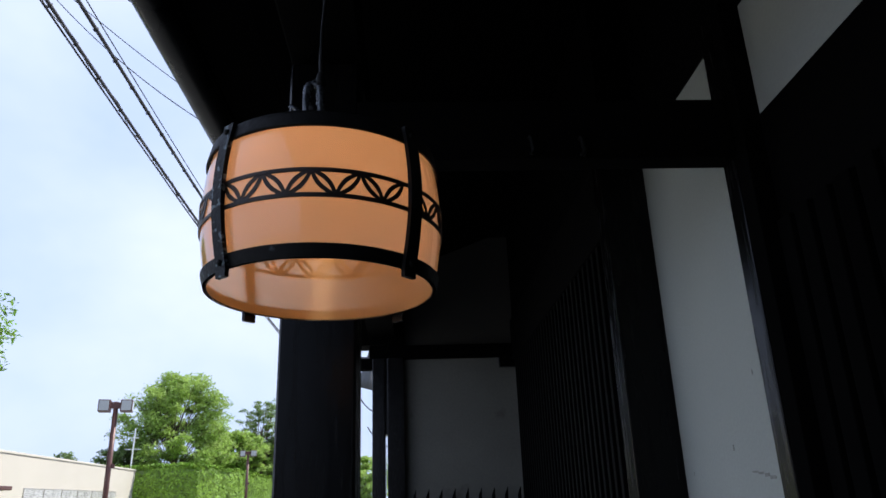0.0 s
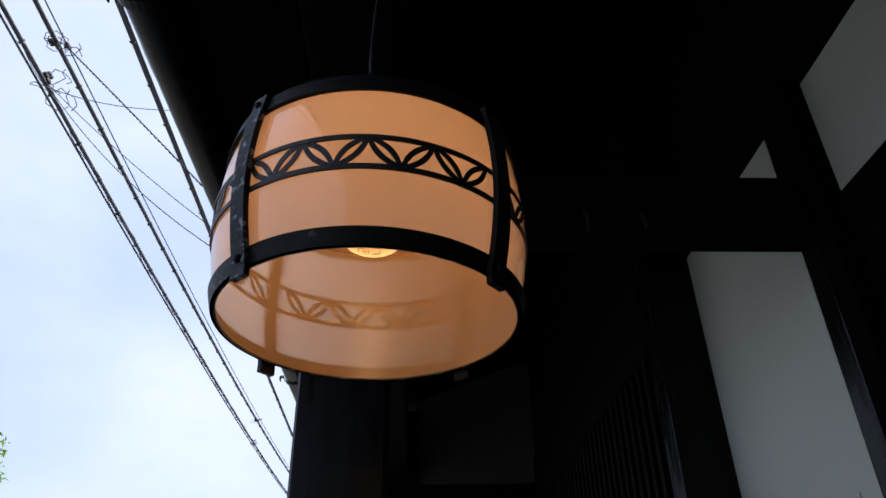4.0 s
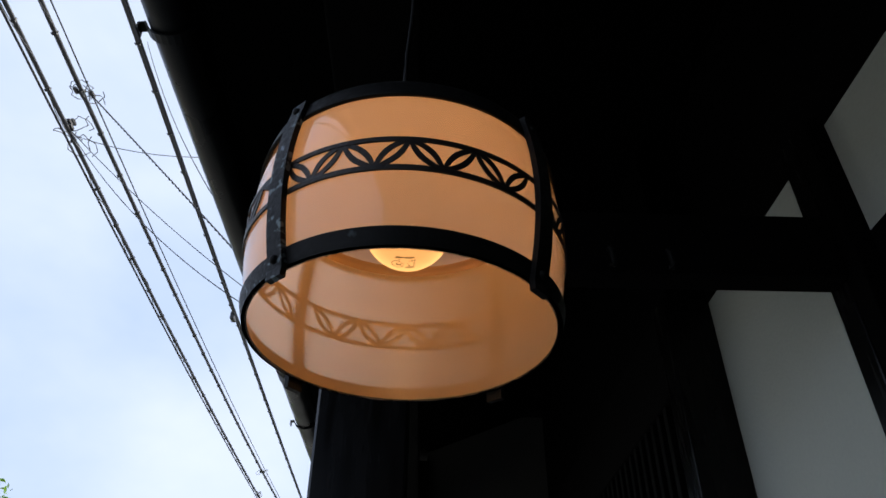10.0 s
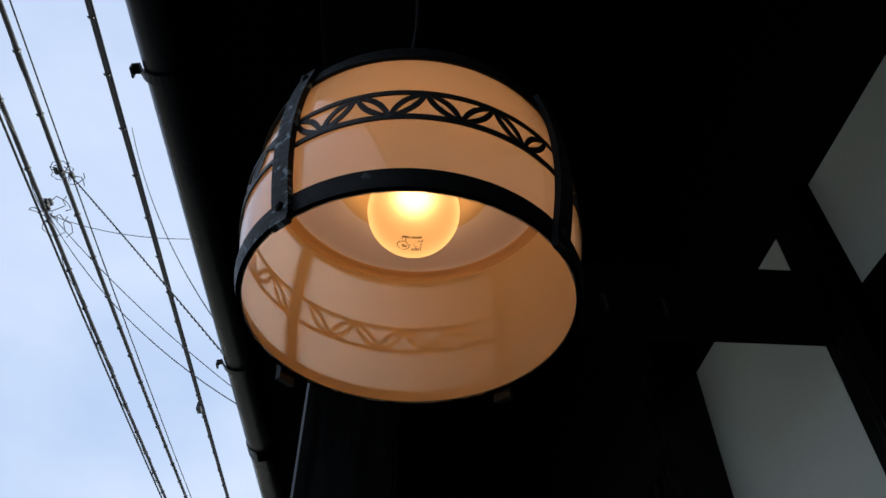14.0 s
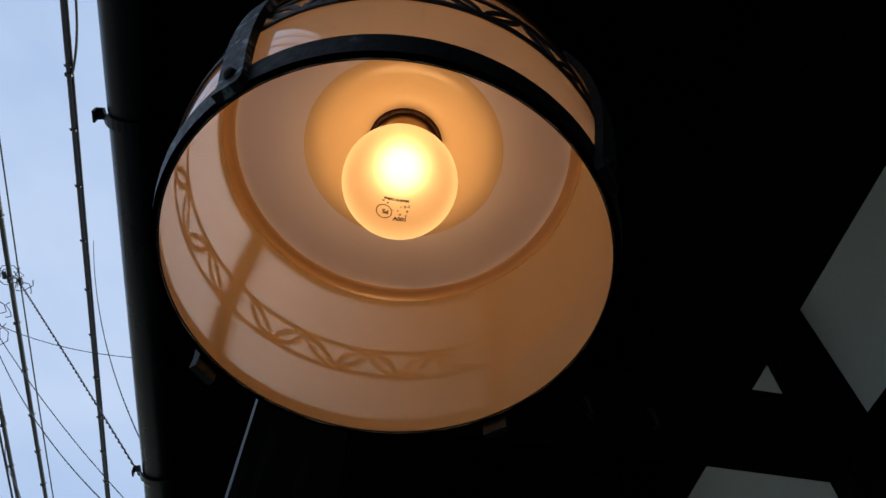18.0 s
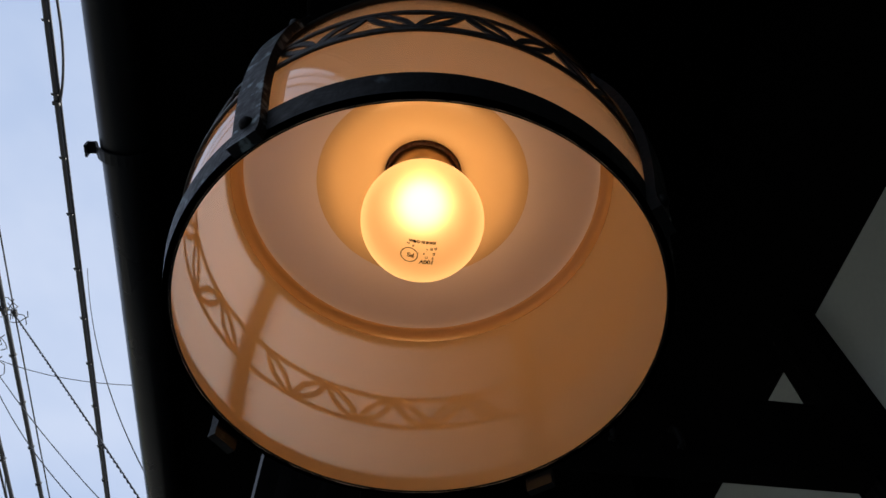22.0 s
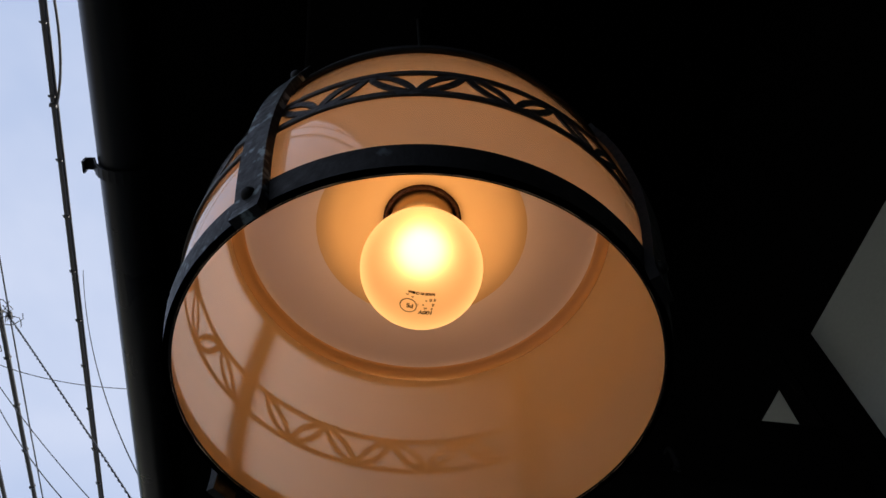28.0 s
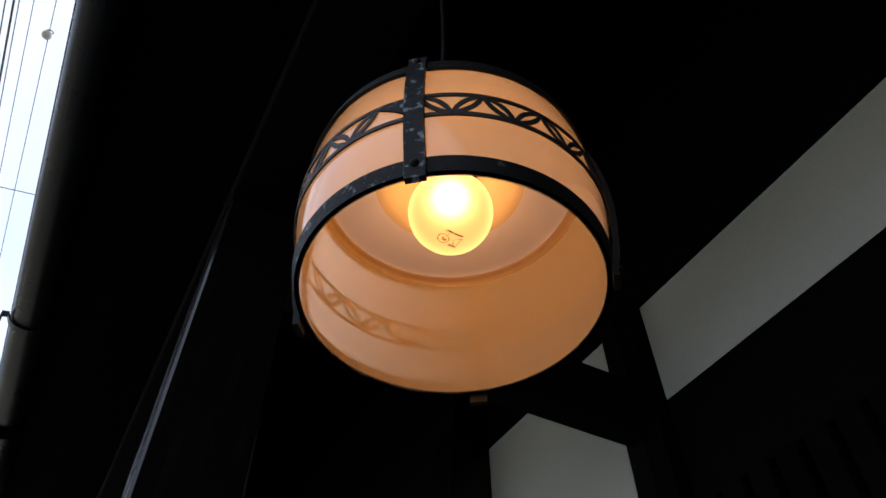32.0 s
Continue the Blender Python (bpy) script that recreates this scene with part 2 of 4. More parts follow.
# its brown amber paints the top hoop's shadow onto the disc rim
M_RING_SHADOW = acrylic("plastic ring with hoop shadow in its amber", (0.38, 0.22, 0.105), (0.6, 0.36, 0.2), 0.05, 0.07)
M_DISH = acrylic("cream glazed dish", (0.54, 0.40, 0.25), (0.6, 0.4, 0.2), 0.05, 0.14)
M_GLAZE_OUT = glaze("polished outer face of the acrylic", 0.04, 3.2, 0.95, 0.055)
M_GLAZE_IN = glaze("satin inner face of the acrylic", 0.2, 5.0, 0.42, 0.013)
M_ZINC = material("tarnished galvanised steel", (0.06, 0.066, 0.075), 0.28, 0.6, 0.2, 40, 200, 0.05)
M_SOCKET = material("brown bakelite", (0.05, 0.018, 0.012), 0.3, 0.0, 0.2, 20, 150, 0.05)
M_BRASS = material("dull lampholder metal", (0.5, 0.36, 0.2), 0.4, 0.6, 0.15, 20, 150, 0.05)
M_INK = material("black printed ink", (0.004, 0.002, 0.0015), 0.8, 0.0, 0.2, 100, 400, 0.0, spec=0.1)
M_DARK = material("black-stained timber", (0.005, 0.0048, 0.0046), 0.2, 0.0, 0.35, 5, 60, 0.015, (6, 6, 0.6), each=0.25, spec=0.3)
M_COLUMN = material("polished black-stained timber", (0.0035, 0.0033, 0.0032), 0.24, 0.0, 0.2, 2, 9, 0.0, (6, 6, 0.6), spec=0.14)
M_GLINT_EDGE = material("glossier timber edge for the sky glint", (0.008, 0.008, 0.009), 0.13, 0.0, 0.2, 2, 9, 0.0, (6, 6, 0.6), spec=0.4)
# lattice, beams, boards: darker than stained timber, the porch's deep shade is in the colour
M_LATTICE = material("black-stained lattice", (0.0018, 0.0017, 0.0016), 0.75, 0.0, 0.35, 5, 60, 0.03, (6, 6, 0.6), each=0.25, spec=0.06)
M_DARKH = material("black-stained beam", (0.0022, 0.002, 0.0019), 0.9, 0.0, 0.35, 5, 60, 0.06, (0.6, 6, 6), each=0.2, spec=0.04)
M_SOFFIT = material("boards with porch shade in their black", (0.0018, 0.0017, 0.0016), 0.92, 0.0, 0.35, 4, 50, 0.1, (6, 0.6, 6), each=0.3, spec=0.03)
M_PLASTER = material("white lime plaster", (0.385, 0.405, 0.36), 0.85, 0.0, 0.08, 2.2, 90, 0.12, spots=((0.24, 0.235, 0.2), 0.745, 9.0))
M_CRACK = material("crumbled plaster edge", (0.26, 0.26, 0.23), 0.9, 0.0, 0.3, 40, 200, 0.2)
# white plaster greyed for the deep porch shade; the blotches are random
M_PLASTER_DIM = material("blotchy lime plaster with porch shade in its colour", (0.155, 0.152, 0.13), 0.9, 0.0, 0.2, 2.2, 60, 0.12, spots=((0.07, 0.065, 0.05), 0.6, 3.0))
# the same plaster nearly black, standing in for shade under the eaves
M_PLASTER_EAVES_SHADE = material("plaster with eaves shade in its colour", (0.04, 0.038, 0.033), 0.9, 0.0, 0.25, 2.2, 60, 0.12)
M_GUTTER = material("black coated gutter", (0.007, 0.0074, 0.008), 0.33, 0.0, 0.15, 2, 7, 0.0, spec=0.165)
M_CABLE = material("black cable", (0.018, 0.018, 0.022), 0.55, 0.0, 0.2, 3, 40, 0.0)
M_WIRE = material("grey wire", (0.09, 0.09, 0.1), 0.5, 0.3, 0.2, 3, 40, 0.0)
M_CONCRETE = material("weathered concrete", (0.34, 0.33, 0.31), 0.85, 0.0, 0.2, 3, 50, 0.2)
M_ASPHALT = material("sun-bleached concrete paving", (0.2, 0.197, 0.182), 0.9, 0.0, 0.2, 0.5, 40, 0.3)
M_WALL = material("cream rendered wall", (0.48, 0.45, 0.385), 0.85, 0.0, 0.06, 0.4, 20, 0.1)
M_ROOFEDGE = material("cream painted coping", (0.5, 0.47, 0.4), 0.6, 0.0, 0.1, 2, 20, 0.0)
M_GLASS = material("dusty window glass", (0.40, 0.40, 0.38), 0.3, 0.0, 0.45, 1.2, 4, 0.02, (1, 1, 6))
M_FRAME = material("aluminium frame", (0.4, 0.38, 0.34), 0.4, 0.6, 0.1, 4, 40, 0.0)
M_POLE = material("brown painted steel", (0.10, 0.042, 0.034), 0.4, 0.2, 0.15, 3, 40, 0.05)
M_OLDPOLE = material("weathered pole", (0.17, 0.135, 0.12), 0.8, 0.0, 0.25, 3, 40, 0.1)
M_LENS = material("frosted lamp glass", (0.42, 0.44, 0.43), 0.25, 0.0, 0.08, 6, 60, 0.0)
M_WHITE = material("white painted metal", (0.68, 0.69, 0.7), 0.45, 0.0, 0.08, 4, 40, 0.03)
M_HORN = material("grey painted horn", (0.08, 0.085, 0.088), 0.45, 0.0, 0.15, 4, 40, 0.03)
M_RED = material("red warning tape", (0.45, 0.06, 0.05), 0.5, 0.0, 0.1, 6, 40, 0.0)
M_BARK = material("grey-brown bark", (0.12, 0.09, 0.065), 0.9, 0.0, 0.3, 3, 30, 0.4)
M_LEAF = leaf_material("fresh green leaves", (0.33, 0.465, 0.11))
M_LEAF_STREET = leaf_material("street tree leaves", (0.2, 0.35, 0.06), 0.45)
M_LEAF2 = leaf_material("deep green leaves", (0.2, 0.29, 0.10))
M_HEDGE = leaf_material("clipped hedge leaves", (0.2, 0.345, 0.028), 0.35, 0.04)
M_CARPAINT = material("dark metallic car paint", (0.03, 0.035, 0.04), 0.25, 0.4, 0.1, 5, 60, 0.0)
M_CARGLASS = material("tinted car glass", (0.02, 0.024, 0.026), 0.06, 0.0, 0.1, 5, 60, 0.0)
M_TYRE = material("black rubber", (0.02, 0.02, 0.02), 0.85, 0.0, 0.15, 10, 80, 0.1)
M_BULB = glow("lit frosted bulb glass", (1.0, 0.48, 0.155), 1.05)
M_CORE = emitter("glowing filament tube", (1.0, 0.565, 0.235), 11.2)


# ---- building blocks ----
def bm_object(name, bm, mat, parent=None, label="", smooth=False):
    me = bpy.data.meshes.new(name)
    bm.to_mesh(me)
    bm.free()
    me.materials.append(mat)
    if smooth:
        me.polygons.foreach_set("use_smooth", [True] * len(me.polygons))
    ob = new(name, me)
    if parent is not None:
        ob.parent = parent
    if label:
        ob["label"] = label
    return ob


def part(name, bm, mat, parent, label="", smooth=False):
    return bm_object(name, bm, mat, parent, label, smooth)


def thing(name, label, category, at=(0, 0, 0), group="", kind=""):
    ob = new(name)
    ob.empty_display_size = 0.1
    ob.location = at
    return tagged(ob, label, category, group, kind)


def box(x0, x1, y0, y1, z0, z1, bevel=0.004, bm=None, segments=2):
    """A box with worn, slightly rounded edges."""
    own = bmesh.new()
    bmesh.ops.create_cube(own, size=1)
    for v in own.verts:
        v.co = Vector(((x0 + x1) / 2 + v.co.x * (x1 - x0), (y0 + y1) / 2 + v.co.y * (y1 - y0), (z0 + z1) / 2 + v.co.z * (z1 - z0)))
    if bevel:
        bmesh.ops.bevel(own, geom=own.edges[:], offset=bevel, segments=segments, affect="EDGES", profile=0.6)
    if bm is None:
        return own
    me = bpy.data.meshes.new("tmp")
    own.to_mesh(me)
    own.free()
    bm.from_mesh(me)
    bpy.data.meshes.remove(me)
    return bm


def lathe(profile, steps=96, closed=False, a0=0.0, a1=360.0):
    """A body of revolution about z from (radius, height) pairs, between two angles."""
    bm = bmesh.new()
    full = abs(a1 - a0) >= 359.9
    n = steps if full else steps + 1
    rings = []
    for i in range(n):
        a = radians(a0 + (a1 - a0) * i / steps)
        rings.append([bm.verts.new((r * math.cos(a), r * math.sin(a), z)) for r, z in profile])
    m = len(profile)
    for i in range(steps):
        p, q = rings[i], rings[(i + 1) % n]
        for j in range(m if closed else m - 1):
            bm.faces.new((p[j], q[j], q[(j + 1) % m], p[(j + 1) % m]))
    if not full and closed:
        bm.faces.new(rings[0])
        bm.faces.new(rings[-1][::-1])
    bmesh.ops.remove_doubles(bm, verts=bm.verts[:], dist=1e-6)
    bmesh.ops.recalc_face_normals(bm, faces=bm.faces[:])
    return bm


def tube(points, radius, sides=8, caps=True, bm=None, radii=None):
    """A round bar along the points."""
    bm = bm or bmesh.new()
    points = [Vector(p) for p in points]
    rings, up = [], Vector((0.13, 0.27, 0.95))
    for i, p in enumerate(points):
        d = (points[min(i + 1, len(points) - 1)] - points[max(i - 1, 0)]).normalized()
        if abs(d.dot(up)) > 0.95:
            up = Vector((0.9, 0.2, 0.1))
        s = d.cross(up).normalized()
        w = s.cross(d)
        r = radii[i] if radii else radius
        rings.append([bm.verts.new(p + r * (math.cos(a) * s + math.sin(a) * w)) for a in (2 * math.pi * k / sides for k in range(sides))])
    for p, q in zip(rings, rings[1:]):
        for k in range(sides):
            bm.faces.new((p[k], p[(k + 1) % sides], q[(k + 1) % sides], q[k]))
    if caps:
        bm.faces.new(rings[0][::-1])
        bm.faces.new(rings[-1])
    return bm


def sag(a, b, drop, n=24):
    """Points of a hanging wire from a to b."""
    a, b = Vector(a), Vector(b)
    return [a.lerp(b, i / n) - Vector((0, 0, 4 * drop * (i / n) * (1 - i / n))) for i in range(n + 1)]


def loft(bm, outline_a, outline_b):
    for i in range(len(outline_a)):
        j = (i + 1) % len(outline_a)
        bm.faces.new((outline_a[i], outline_a[j], outline_b[j], outline_b[i]))
# ---- setting: ground ----
bm = bmesh.new()
bmesh.ops.create_grid(bm, x_segments=8, y_segments=8, size=1500)
ground = tagged(bm_object("ground", bm, M_ASPHALT), "pale worn concrete forecourt and street", "ground", kind="structure")

# ---- setting: the house wall ----
WX, PY0, PY1, RET = 1.024, 0.63, 0.76, 1.499      # wall face, post, return
wall = thing("wall_east", "white plaster wall in a black timber frame", "wall", kind="structure")
part("plaster_band", box(WX, WX + 0.14, -5.0, PY0 + 0.02, 2.5, 2.96, 0.0), M_PLASTER, wall)
part("plaster_panel", box(WX, WX + 0.14, PY1 - 0.02, RET + 0.05, 0.35, 2.96, 0.0), M_PLASTER, wall)
part("post", box(0.967, WX + 0.16, 0.692, PY1, 0.0, 2.95, 0.006), M_COLUMN, wall)
part("jamb", box(0.969, WX + 0.15, PY0, 0.690, 0.0, 2.95, 0.004), M_SOFFIT, wall)
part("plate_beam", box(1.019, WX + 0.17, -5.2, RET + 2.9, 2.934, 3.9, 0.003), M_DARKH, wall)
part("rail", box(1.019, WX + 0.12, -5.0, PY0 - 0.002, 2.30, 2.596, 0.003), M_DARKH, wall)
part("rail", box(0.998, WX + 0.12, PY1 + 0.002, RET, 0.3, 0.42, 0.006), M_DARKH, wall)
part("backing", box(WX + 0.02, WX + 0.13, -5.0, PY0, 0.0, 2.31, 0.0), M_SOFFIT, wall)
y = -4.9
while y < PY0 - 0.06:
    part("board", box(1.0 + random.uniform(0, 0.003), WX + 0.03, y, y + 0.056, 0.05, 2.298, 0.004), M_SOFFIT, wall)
    y += 0.078

# the latticed front beyond the return
bay = thing("wall_lattice", "black timber lattice front with fine upright slats", "wall", kind="structure")
LX = 0.857
part("corner_post", box(LX, WX + 0.1, RET, 1.61, 0.0, 2.95, 0.006), M_COLUMN, bay)
part("backing", box(LX + 0.07, WX + 0.1, 1.61, 4.19, 0.0, 2.95, 0.0), M_LATTICE, bay)
part("upper_boards", box(LX + 0.02, WX, 1.5, 4.9, 2.935, 3.9, 0.0), M_SOFFIT, bay)
part("head", box(LX, LX + 0.09, 1.612, 4.19, 2.62, 2.93, 0.006), M_DARKH, bay)
part("sill", box(LX - 0.01, LX + 0.09, 1.612, 4.19, 0.5, 0.62, 0.006), M_DARKH, bay)
y = 1.68
while y < 4.12:
    part("slat", box(LX + 0.006, LX + 0.04, y, y + 0.034, 0.62, 2.62, 0.003), M_LATTICE, bay)
    y += 0.082

# wing wall that closes the porch
wing = thing("wall_wing", "white plaster wing wall framed in black timber", "wall", kind="structure")
part("plaster_panel", box(0.05, LX + 0.1, 4.2, 4.3, 0.9, 2.66, 0.0), M_PLASTER_DIM, wing)
part("plaster_upper", box(0.05, LX + 0.1, 4.2, 4.3, 2.74, 3.6, 0.0), M_PLASTER_EAVES_SHADE, wing)
part("beam", box(-0.19, LX + 0.02, 4.15, 4.33, 2.655, 2.752, 0.006), M_DARKH, wing)
part("bracket", box(LX - 0.1, LX + 0.03, 4.155, 4.32, 2.58, 2.66, 0.006), M_DARK, wing)
part("post", box(-0.167, -0.075, 4.14, 4.32, 0.0, 2.66, 0.006), M_DARK, wing)
part("fillet", box(-0.08, -0.055, 4.16, 4.30, 2.12, 2.66, 0.002), M_DARK, wing)
part("crosspiece", box(-0.55, -0.168, 4.14, 4.22, 2.58, 2.66, 0.006), M_DARKH, wing)
part("post", box(-0.06, 0.062, 4.12, 4.34, 0.0, 2.66, 0.006), M_DARK, wing)
part("header", box(-0.55, 0.062, 4.13, 4.34, 2.755, 3.25, 0.006), M_DARKH, wing)
part("skirt", box(0.05, LX + 0.05, 4.15, 4.3, 0.0, 0.92, 0.004), M_DARK, wing)
fence = thing("picket_fence", "black pointed timber pickets before the plaster", "fence", (0, 0, 0))
part("fence_rail", box(0.08, LX - 0.01, 4.03, 4.07, 1.45, 1.53, 0.004), M_DARKH, fence)
part("fence_rail", box(0.08, LX - 0.01, 4.03, 4.07, 0.4, 0.48, 0.004), M_DARKH, fence)
for k in range(9):
    x = 0.11 + 0.088 * k
    bm = box(x, x + 0.022, 4.02, 4.04, 0.0, 1.70, 0.0)
    for v in bm.verts:
        if v.co.z > 1.6:
            v.co.z += 0.05 if v.co.x > x + 0.011 else 0.0
    part("picket", bm, M_DARK, fence)

# porch column and tie beam
column = thing("porch_column", "square black-stained timber porch column", "column", (-0.095, 0.776, 0.0))
part("shaft", box(-0.091, 0.086, -0.09, 0.085, 0.06, 2.8, 0.005, segments=1), M_COLUMN, column)
# one chamfer gets a paler, glossier strip so the sky's glint shows
for (ax, ay), (bx, by), (nx, ny) in (((-0.091, -0.085), (-0.086, -0.09), (-0.7, -0.7)),):
    bm = bmesh.new()
    rows = [[bm.verts.new((px + nx * o, py + ny * o, z)) for (px, py), o in (((ax, ay), 0.0008), ((bx, by), 0.0008), ((bx, by), -0.001), ((ax, ay), -0.001))] for z in (0.08, 1.4, 2.78)]
    for p, q in zip(rows, rows[1:]):
        loft(bm, p, q)
    bm.faces.new(rows[0][::-1])
    bm.faces.new(rows[-1])
    bmesh.ops.recalc_face_normals(bm, faces=bm.faces[:])
    part("chamfer", bm, M_GLINT_EDGE, column, "chamfered edge made glossier to catch the sky")
part("plinth", box(-0.13, 0.13, -0.13, 0.13, 0.0, 0.07, 0.012), M_CONCRETE, column)
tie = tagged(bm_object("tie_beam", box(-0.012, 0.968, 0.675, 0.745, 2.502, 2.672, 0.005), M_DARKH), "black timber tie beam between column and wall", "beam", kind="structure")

# unseen wall added behind the viewer, so the column reflects no bright sky
end = thing("unseen_wall_south", "unseen black board wall added to darken the porch", "wall", kind="structure")
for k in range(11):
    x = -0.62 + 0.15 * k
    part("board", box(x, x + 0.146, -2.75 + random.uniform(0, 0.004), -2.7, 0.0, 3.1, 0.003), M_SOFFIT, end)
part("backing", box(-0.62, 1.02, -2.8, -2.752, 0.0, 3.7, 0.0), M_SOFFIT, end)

# ---- setting: roof ----
SLOPE = 0.40
EX, EZ = -0.56, 3.10


def roof_z(x):
    return EZ + SLOPE * (x - EX)


roof = thing("roof", "dark eaves with rafters and sheathing boards", "roof", kind="structure")


def sloped(x0, x1, y0, y1, low, high, bm=None):
    """A slab that follows the roof, from low to high above the rafter line."""
    bm = bm or bmesh.new()
    v = [bm.verts.new((x, y, roof_z(x) + h)) for h in (low, high) for x, y in ((x0, y0), (x1, y0), (x1, y1), (x0, y1))]
    for f in ((0, 3, 2, 1), (4, 5, 6, 7), (0, 1, 5, 4), (1, 2, 6, 5), (2, 3, 7, 6), (3, 0, 4, 7)):
        bm.faces.new([v[i] for i in f])
    return bm


y = -5.2
while y < 4.9:
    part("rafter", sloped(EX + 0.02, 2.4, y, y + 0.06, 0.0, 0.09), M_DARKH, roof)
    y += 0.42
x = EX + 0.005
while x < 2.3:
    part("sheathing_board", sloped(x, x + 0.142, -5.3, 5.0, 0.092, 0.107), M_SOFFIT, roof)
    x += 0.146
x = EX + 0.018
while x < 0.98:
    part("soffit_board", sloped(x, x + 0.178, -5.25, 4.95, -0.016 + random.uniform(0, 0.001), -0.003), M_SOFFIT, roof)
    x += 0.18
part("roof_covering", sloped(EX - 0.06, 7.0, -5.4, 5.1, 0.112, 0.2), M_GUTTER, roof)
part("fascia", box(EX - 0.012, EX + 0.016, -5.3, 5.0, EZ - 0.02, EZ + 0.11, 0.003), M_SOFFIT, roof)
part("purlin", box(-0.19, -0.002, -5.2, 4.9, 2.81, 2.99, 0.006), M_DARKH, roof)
tagged(bm_object("wall_back", box(1.2, 7.0, -5.2, 4.9, 0.0, 3.2, 0.0), M_DARK), "dark body of the house behind its front", "wall", kind="structure")

# ---- gutter ----
GX, GZ, GR = -0.602, 3.062, 0.055
gutter = thing("gutter", "black half-round rain gutter along the eaves", "gutter")
bm = bmesh.new()
arc = [radians(180 + 180 * i / 16) for i in range(17)]
prof = [(GX + GR * math.cos(a), GZ + GR * math.sin(a)) for a in arc] + [(GX + (GR - 0.003) * math.cos(a), GZ + (GR - 0.003) * math.sin(a)) for a in reversed(arc)]
ends = [[bm.verts.new((x, y, z)) for x, z in prof] for y in (-5.3, -1.4, 2.4, 5.0)]
for p, q in zip(ends, ends[1:]):
    loft(bm, p, q)
bmesh.ops.recalc_face_normals(bm, faces=bm.faces[:])
part("trough", bm, M_GUTTER, gutter, smooth=True)
part("bead", tube([(GX - GR, -5.3, GZ), (GX - GR, 0, GZ), (GX - GR, 5.0, GZ)], 0.005, 10), M_GUTTER, gutter, smooth=True)
for y in (2.32,):
    bm = bmesh.new()
    prof = [(GX + (GR + 0.004) * math.cos(a), GZ + (GR + 0.004) * math.sin(a)) for a in arc]
    ends = [[bm.verts.new((x, yy, z)) for x, z in prof] for yy in (y, y + 0.09)]
    for i in range(16):
        bm.faces.new((ends[0][i], ends[0][i + 1], ends[1][i + 1], ends[1][i]))
    bmesh.ops.solidify(bm, geom=bm.faces[:], thickness=0.002)
    part("joint_sleeve", bm, M_GUTTER, gutter, smooth=True)


def strip(points, half, thick, bm=None):
    """A flat bar bent along points in the xz plane, half wide to each side in y."""
    bm = bm or bmesh.new()
    pts = [Vector(p) for p in points]
    rows = []
    for i, p in enumerate(pts):
        d = (pts[min(i + 1, len(pts) - 1)] - pts[max(i - 1, 0)]).normalized()
        nrm = Vector((-d.z, 0, d.x)) * thick / 2
        rows.append([bm.verts.new(p + o) for o in (nrm + Vector((0, -half, 0)), nrm + Vector((0, half, 0)), -nrm + Vector((0, half, 0)), -nrm + Vector((0, -half, 0)))])
    for p, q in zip(rows, rows[1:]):
        loft(bm, p, q)
    bm.faces.new(rows[0][::-1])
    bm.faces.new(rows[-1])
    bmesh.ops.recalc_face_normals(bm, faces=bm.faces[:])
    return bm


for y in (-3.25, -2.008, -0.768, 0.472, 1.712, 2.952, 4.192):
    pts = [(GX - GR - 0.022, y, GZ - 0.036), (GX - GR - 0.023, y, GZ - 0.016), (GX - GR - 0.006, y, GZ - 0.012), (GX - GR - 0.004, y, GZ - 0.02)]
    pts += [(GX + (GR + 0.006) * math.cos(a), y, GZ + (GR + 0.006) * math.sin(a)) for a in (radians(200 + 140 * i / 10) for i in range(11))]
    part("bracket", strip(pts, 0.014, 0.005), M_GUTTER, gutter)

# ---- the lantern ----
LZ0, LZ1 = 1.963, 2.147


def barrel(z):
    """Radius of the shade at a height."""
    u = (z - 2.062) / 0.099
    return 0.1635 - 0.0135 * u * u


lantern = thing("lantern", "barrel-shaped peach acrylic lantern bound with black iron hoops", "lantern", (0, 0, 0))
prof = [(barrel(LZ0 + (LZ1 - LZ0) * i / 24) - 0.0008, LZ0 + (LZ1 - LZ0) * i / 24) for i in range(25)]
bm = lathe(prof, 160)
for v in bm.verts:
    if v.co.z < LZ0 + 0.0001:  # the sawn lower edge is a little uneven
        v.co.z += 0.0007 * noise.noise((v.co.x * 160, v.co.y * 160, 0.3)) - 0.0012
shade = part("shade", bm, M_SHADE, lantern, "peach translucent acrylic shade, lit from within", True)
for name, off, mat in (("outer_face", 0.0003, M_GLAZE_OUT), ("inner_face", -0.0006, M_GLAZE_IN)):
    part(name, lathe([(r + off, z) for r, z in prof], 160), mat, shade, smooth=True)


def hoop(z0, z1, thick, out=0.0, a0=0.0, a1=360.0):
    n = 6
    zs = [z0 + (z1 - z0) * i / n for i in range(n + 1)]
    return lathe([(barrel(z) + out, z) for z in zs] + [(barrel(z) + out + thick, z) for z in reversed(zs)], 144, True, a0, a1)


part("hoop", hoop(LZ0 - 0.0008, 1.9785, 0.0036, 0.0, 230.0, 530.0), M_IRON, lantern, "black iron hoop round the open foot")
part("hoop", hoop(LZ0 - 0.0008, 1.9785, 0.0036, 0.0, 170.0, 230.0), M_WORN, lantern, "iron hoop scuffed to slate grey")
part("hoop_lip", lathe([(barrel(LZ0) + r, z) for r, z in ((-0.0018, LZ0 - 0.0008), (0.0034, LZ0 - 0.0008), (0.0034, LZ0 - 0.0002), (-0.0018, LZ0 - 0.0001))], 144, True), M_IRON, lantern, "thin turned-in lip under the hoop")
